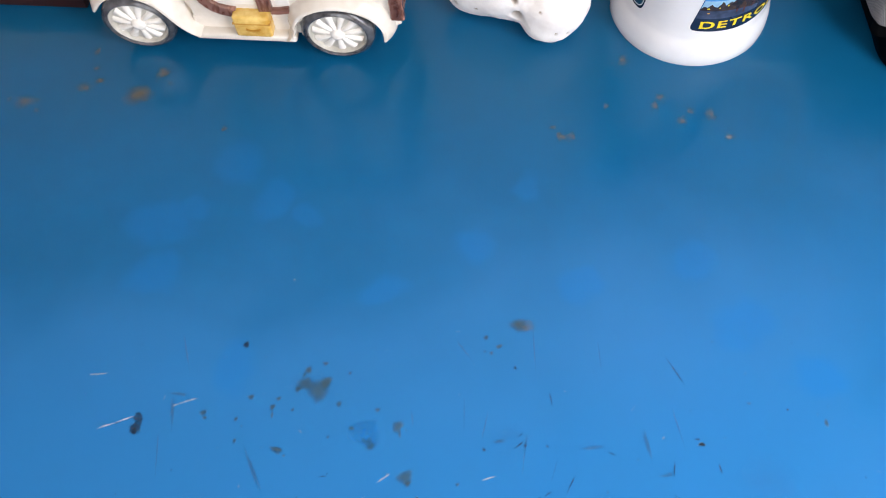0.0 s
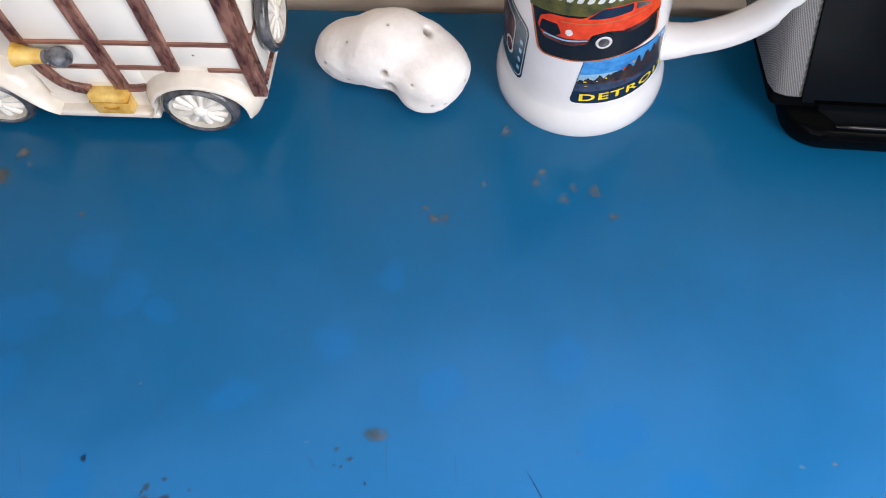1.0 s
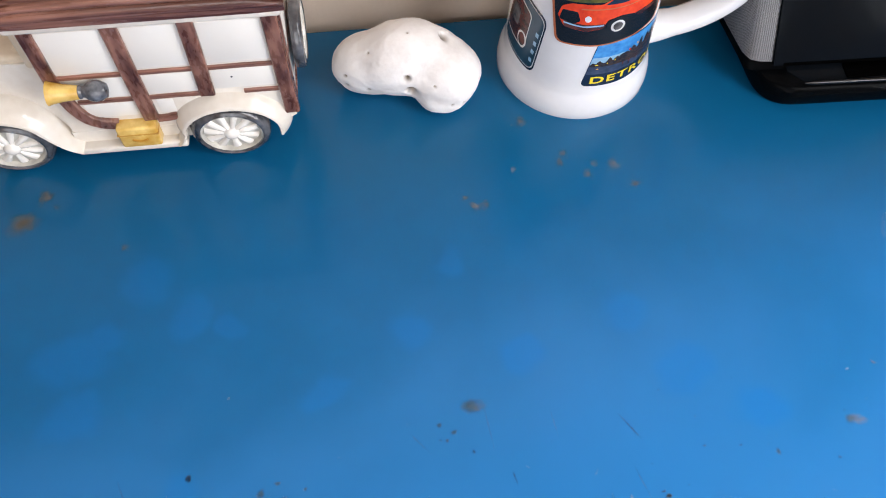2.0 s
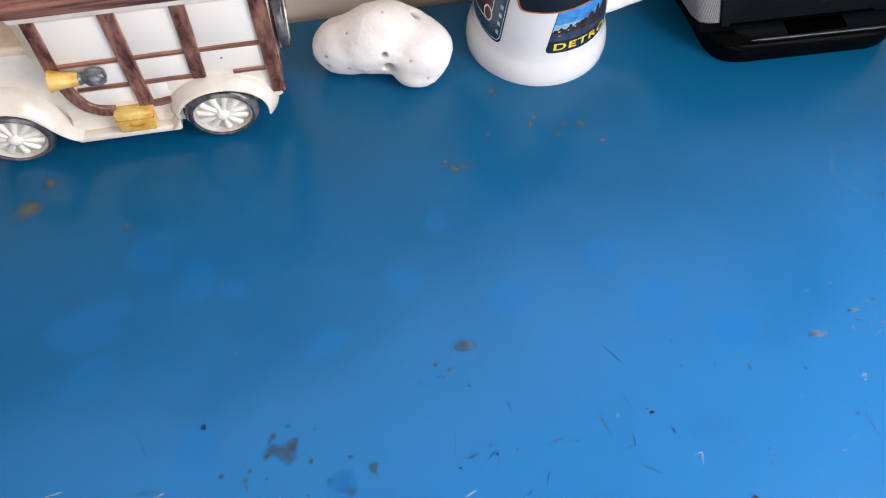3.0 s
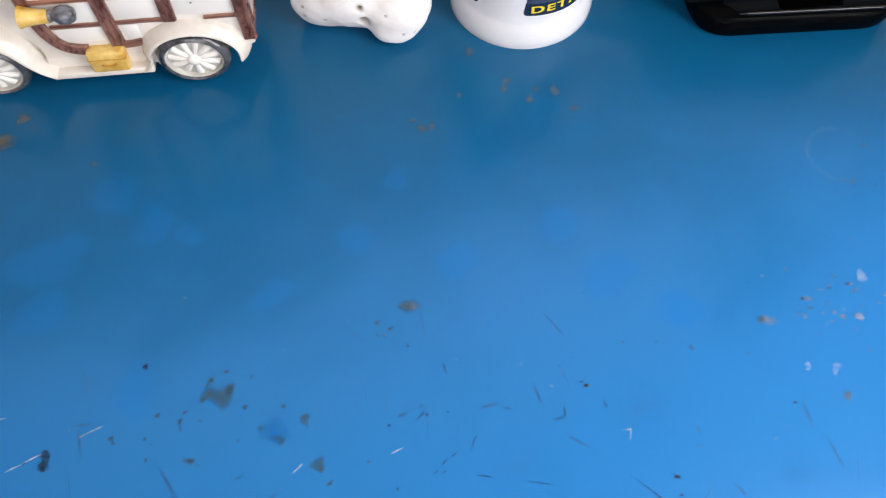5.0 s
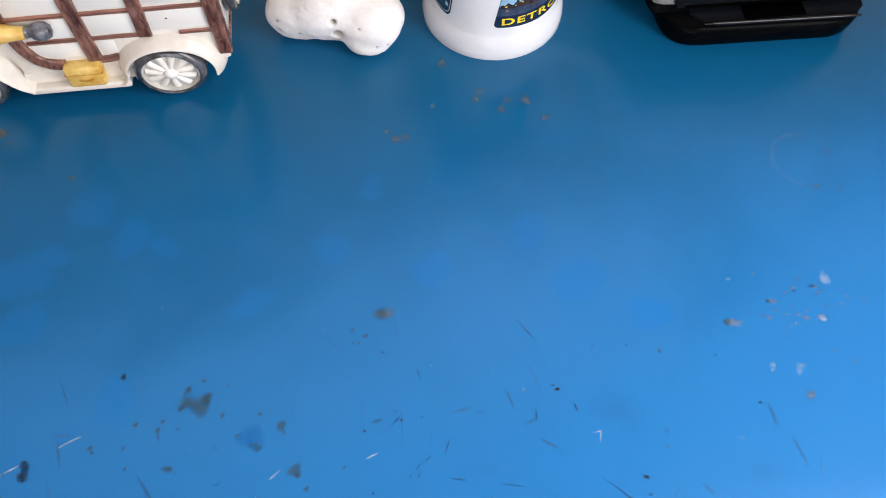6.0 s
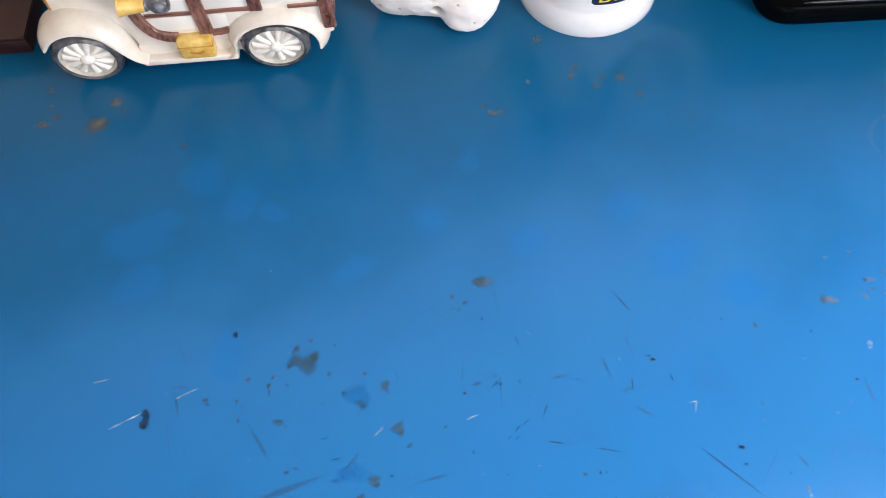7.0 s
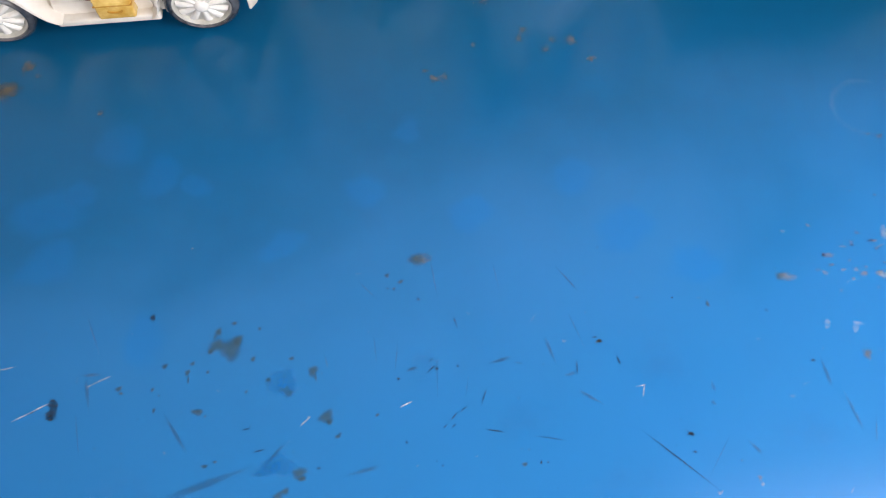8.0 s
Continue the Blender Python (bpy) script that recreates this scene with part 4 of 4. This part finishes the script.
def rusty(x, y, rx, ry):
    """A rust spot with a paler core and a few grains round it."""
    mark("rust_spot", RUSTS, x, y, rx * 1.5, ry * 1.5, rnd.uniform(-0.4, 0.4))
    mark("bare_spot", TANS, x + rnd.uniform(-0.4, 0.4) * rx, y + rnd.uniform(-0.4, 0.4) * ry, rx * 0.45, ry * 0.45, 0)
    for k in range(3):
        q = rx * rnd.uniform(0.2, 0.45)
        mark("rust_spot", RUSTS, x + rnd.gauss(0, 1.3 * rx), y + rnd.gauss(0, 1.3 * ry), q, q * rnd.uniform(0.7, 1.2), 0)


# places and radii in millimetres
for x, y, rx, ry in ((-97.5, -42.4, 5.3, 5.8), (-104.8, -39.9, 4.1, 3.7), (-94.4, -38.4, 2.6, 3.1), (-108.2, -42.9, 1.5, 1.5), (-104.5, -32.5, 2.1, 1.9), (-106.2, -35.1, 0.9, 1.2), (-96.4, -28.5, 1.5, 1.1), (-83.1, -32.6, 0.9, 0.9), (-86.4, -48.9, 1.4, 1.5), (-131.2, -48.7, 1.7, 1.4), (-117.1, -48.5, 1.2, 1.2), (-119.5, -53.1, 1.4, 1.8), (-119, -57, 0.6, 1.8), (-136.7, -60.4, 0.9, 1.2), (-153.8, -58.5, 1.7, 1.5), (-152.4, -61, 1.1, 0.9), (-114.5, -73.6, 2.5, 1.4), (-112.5, -74.4, 1.7, 1.7), (-109.6, -76.4, 0.8, 0.6), (-109.2, -53.7, 0.9, 0.9), (-135.3, -71.2, 0.8, 1.4), (-66.7, -50.4, 1.4, 1.1), (-55.9, -58, 2.6, 3), (-54.5, -61.6, 0.6, 1.8)):
    mark("stain", STAINS, x, y, rx, ry, rnd.uniform(-0.3, 0.3))
for x, y, rx, ry in ((-69.9, -66.4, 2.8, 2), (-67.9, -68.6, 2.3, 1.7), (-78.5, -60.6, 1.4, 1.2), (-89.5, -65.8, 0.7, 0.9), (-49.6, -82, 3.6, 3.4), (-48, -85, 1.4, 1.7), (-44.3, -92.3, 1.4, 1.1), (-43.1, -91, 0.8, 0.6), (-63.2, -108.3, 3.5, 2.7), (-61.8, -111.1, 2.2, 1.3), (-73.4, -117.9, 2.7, 1.6), (-69.9, -116.1, 1.9, 1.8), (-108.8, -101, 1.6, 1.1), (-104, -99.3, 1.1, 0.8), (0.5, -0.3, 4.3, 3.4), (-15.6, -8.5, 1.4, 1.3), (-8.6, -12.8, 1.8, 1.1), (-12.4, -16.7, 0.9, 1), (191.9, -28.1, 2.4, 2.3), (44.9, -113.6, 1.4, 1.1), (90.6, -55.3, 1.7, 1.2), (150.4, -40.2, 1.2, 1.6), (114.5, -33.3, 0.9, 0.6), (-24.5, -83.4, 1.1, 0.8)):
    mark("stain", STAINS, x, y, rx, ry, rnd.uniform(-0.3, 0.3))
for x, y, rx, ry in ((-139.1, -21.4, 1, 1.6), (-0, -23.7, 0.7, 0.7), (-185.9, -63.5, 2, 1.8), (-185.9, -68.4, 2, 2.6), (-186.7, -70.8, 1.4, 0.9), (-13.1, -66, 0.7, 0.6), (6.7, -62.4, 0.7, 0.6), (17.3, -61.9, 0.5, 0.5), (-10.9, -98.1, 0.5, 0.5), (52.8, -113.5, 0.4, 0.8), (56, -113.5, 0.4, 0.4), (88.7, -53, 0.9, 0.4), (90.9, -55.3, 0.9, 0.6), (98.8, -66.4, 0.4, 1.5), (127, -106.3, 1.4, 0.7), (245.9, -12, 1.2, 0.7), (235.1, -13.7, 0.8, 0.5), (179.8, -46.4, 0.6, 0.5), (196.2, -75.2, 0.8, 0.6), (148.4, -121, 0.4, 0.4), (127, -115, 0.8, 0.5), (-53.9, -106.7, 0.7, 0.5), (218.3, -18.3, 0.9, 0.7), (-15.7, -16.1, 0.5, 0.4)):
    mark("chip", CHIPS, x, y, rx * 1.3, ry * 1.3, rnd.uniform(-0.2, 0.2))
for x, y, rx, ry in ((77.8, 151.5, 1.8, 1.8), (74.7, 144.6, 1.7, 1.8), (89.9, 134.6, 2.1, 1.8), (95.2, 142.1, 1.4, 1.8), (106.6, 140.5, 2.4, 2.7), (117, 124.9, 2.1, 1.7), (20.3, 118.9, 2.4, 2.1), (14.9, 125.4, 1.4, 1.3), (26.2, 120, 1.7, 1.7), (-238.8, 136.7, 3.1, 3.5), (-228.1, 152.9, 2.8, 2.7), (-179.9, 113, 1.4, 1.7), (224.4, -74.2, 1.7, 2.1), (5.3, -1.1, 2.4, 2), (-308.6, 125.7, 4.3, 3.6), (-274.8, 138.6, 3.6, 2.3), (-266.3, 144.4, 1.8, 1.8), (-270.8, 153.6, 1.5, 1.4), (-239.4, 134.1, 5.7, 5.3), (-235.3, 137.4, 2.1, 2.7), (-226.4, 152, 2.5, 1.8), (-274.4, 167.1, 1.5, 1.9), (56.3, 177.9, 2.1, 2.7)):
    rusty(x, y, rx, ry)
for x, y, rx, ry in ((196, -28.8, 3.9, 3), (221, -18.5, 3.3, 1.7), (216.2, -28.4, 1.5, 1.7), (233.1, -28, 1.8, 1.3), (236.6, -31.3, 2.1, 1.7), (245.6, -31.8, 2.7, 2.7), (154.8, -129.8, 1.3, 1.6), (46, 142.5, 1.7, 2.2)):
    mark("bare_spot", TANS, x, y, rx, ry, rnd.uniform(-0.3, 0.3))
for x, y, rx, ry in ((209.3, -55.7, 1.7, 1.6), (208.5, -58.4, 1.4, 0.9), (224.6, -57.7, 2.6, 1), (222.5, -60.6, 1.7, 2.2), (180.8, -92.3, 1.1, 0.9), (134.7, -134.7, 1.6, 0.8), (72.8, -53.7, 0.9, 0.9), (-120.4, 17.2, 0.9, 0.7), (155.4, -132.7, 1.1, 0.8), (-6.5, -109.8, 0.5, 0.5), (22.3, -107.8, 0.8, 0.3), (-128.6, -92.7, 0.6, 0.8), (255.2, -8.1, 2.4, 4.6), (-58.2, -81.5, 0.8, 0.7), (200.2, -2.2, 1.2, 0.9), (-108.8, -34.6, 0.4, 0.4), (246, -32.2, 1.8, 2)):
    mark("scuff", WHITES, x, y, rx, ry, rnd.uniform(-0.3, 0.3))
for x, y, rx, ry in ((-71.3, -62.8, 6.9, 7.1), (-74, -104.1, 7.6, 5.4), (-83.4, -107.3, 2.4, 1.1), (-76.7, -103.6, 3, 2.4), (141.4, -92.1, 1.1, 1.4), (143.1, -83.9, 0.8, 2.6)):
    mark("spill", BLUES, x, y, rx, ry, rnd.uniform(-0.3, 0.3))


def stroke(name, meshes, x0, y0, x1, y1, width):
    mark(name, meshes, (x0 + x1) / 2, (y0 + y1) / 2, math.hypot(x1 - x0, y1 - y0) / 2 + width, width, math.atan2(y1 - y0, x1 - x0))


for s in ((-90.7, -85.1, -87.7, -84.5), (-85, -96.4, -80.3, -95.4), (17.7, -35.9, 19, -41), (46.9, -62.8, 49.4, -63.4), (2.2, -63.8, 5.3, -61.1), (27.5, -82.2, 30.2, -76), (17.1, -85.2, 19.5, -83.4), (12, -88.7, 14.5, -86.1), (11.9, -92.9, 13.5, -91.4), (7.8, -92.5, 9.3, -91.3), (28.9, -95.5, 35.6, -97), (53.7, -101.1, 64.9, -103.7), (76.4, -14.4, 83.4, -25.3), (104.6, -103.4, 132.1, -130.9), (77.4, -65, 77.1, -70.9), (3.3, -58.2, 4.8, -56.9), (125.4, -104.7, 128.1, -107.5), (-196.9, -67.4, -195.1, -66.4)):
    stroke("scratch", CHIPS, *s, 0.34)
for s in ((-128.6, -75.5, -118.5, -93.1), (-77.3, -100.9, -71.3, -94.6), (-170.5, -52.9, -168.3, -65.6), (-171.7, -49.8, -164.2, -50.2), (207.5, -95.8, 210, -110.1), (200.5, -76.2, 201.3, -88.1), (154.9, -113.4, 157.9, -117.8), (34.6, -61.7, 43.8, -60.1), (63.5, -51.6, 66.2, -63.1), (71.5, -71.6, 75.9, -70.8), (-7.9, -61.7, -4.1, -61.2), (-38.9, -111, -25.2, -108.7), (77.2, -80.6, 85.2, -86.8)):
    stroke("smear", SMEARS, *s, 1.0)
stroke("smear", SMEARS, -124.8, -113.9, -92.9, -105.6, 1.9)
for s in ((-204.3, -70.1, -197.2, -67.1), (-195.6, -66.3, -188.8, -63.2), (-169.6, -56.2, -166.1, -54.5), (-166.1, -54.5, -159.5, -51.8), (-217, -43.6, -208.4, -42), (-62.4, -85.4, -58.2, -81.8), (-12.5, -80.3, -7.6, -78.4), (105.6, -80.6, 109.1, -80.3), (109.1, -80.3, 107.8, -85.4)):
    stroke("scratch", BARES, *s, 0.38)


# a rubbed corner: pale and rusty grains near the desk's end
for k in range(34):
    q = rnd.uniform(0.4, 1.2)
    mark(*(("bare_spot", TANS), ("rust_spot", RUSTS))[k % 2], rnd.gauss(243, 16), rnd.gauss(-20, 15), q * 1.3, q, rnd.uniform(-0.5, 0.5))
# fine specks and faint rubs over the working side
for k in range(60):
    r = rnd.uniform(0.2, 0.5)
    mark("chip", CHIPS if k % 3 == 0 else STAINS, rnd.uniform(-220, 240), rnd.uniform(-150, 10), r, r * rnd.uniform(0.6, 1.2), rnd.uniform(0, 3))
for k in range(14):
    x, y, a = rnd.uniform(-200, 220), rnd.uniform(-145, -20), rnd.uniform(0.3, 2.6)
    d = rnd.uniform(6, 22)
    stroke("smear", SMEARS, x, y, x + d * math.cos(a), y + d * math.sin(a), rnd.uniform(0.2, 0.4))
for k in range(16):
    x, y, a = rnd.uniform(-200, 240), rnd.uniform(-145, 0), rnd.uniform(0, 3)
    d = rnd.uniform(1, 4)
    stroke("scuff", WHITES, x, y, x + d * math.cos(a), y + d * math.sin(a), 0.22)

HAZES = [blob_mesh("haze", M_HAZE, 70 + k, 1.0) for k in range(2)]
for x, y, rx, ry in ((47, -93, 14, 10), (-101, -41, 11, 8), (120, -70, 12, 16), (185, -110, 14, 10), (0, -60, 10, 8), (-150, -110, 16, 12), (90, -125, 16, 9)):
    mark("haze", HAZES, x, y, rx, ry, 0.2)


def ring_stain():
    """A cup's ring, broken and pale."""
    bm = bmesh.new()
    fade = bm.verts.layers.float.new("fade")
    last = None
    rows = []
    for k in range(97):
        a = 2 * math.pi * k / 96
        row = []
        for r, f in ((16.8, 0.0), (18.6, 0.6), (19.6, 0.9), (21.2, 0.0)):
            v = bm.verts.new((r * math.cos(a), r * math.sin(a), 0))
            v[fade] = 0.38 * f * max(0.10, 0.20 + 0.42 * math.cos(a - 2.6) + 0.22 * math.sin(5 * a) + 0.12 * math.sin(11 * a))
            row.append(v)
        rows.append(row)
    for a, b in zip(rows, rows[1:]):
        for j in (0, 1, 2):
            bm.faces.new((a[j], b[j], b[j + 1], a[j + 1]))
    mark("ring_stain", [mesh_of("ring_stain", bm, M_WHITE, 0)], 270.5, 74, 1, 1, 0)
    for x, y, q in ((272, 53, 1.7), (287, 78, 1.4), (284, 50, 1.2), (266, 55, 1.0)):
        mark("rust_spot", RUSTS, x, y, q * 1.3, q, 0.2)


ring_stain()
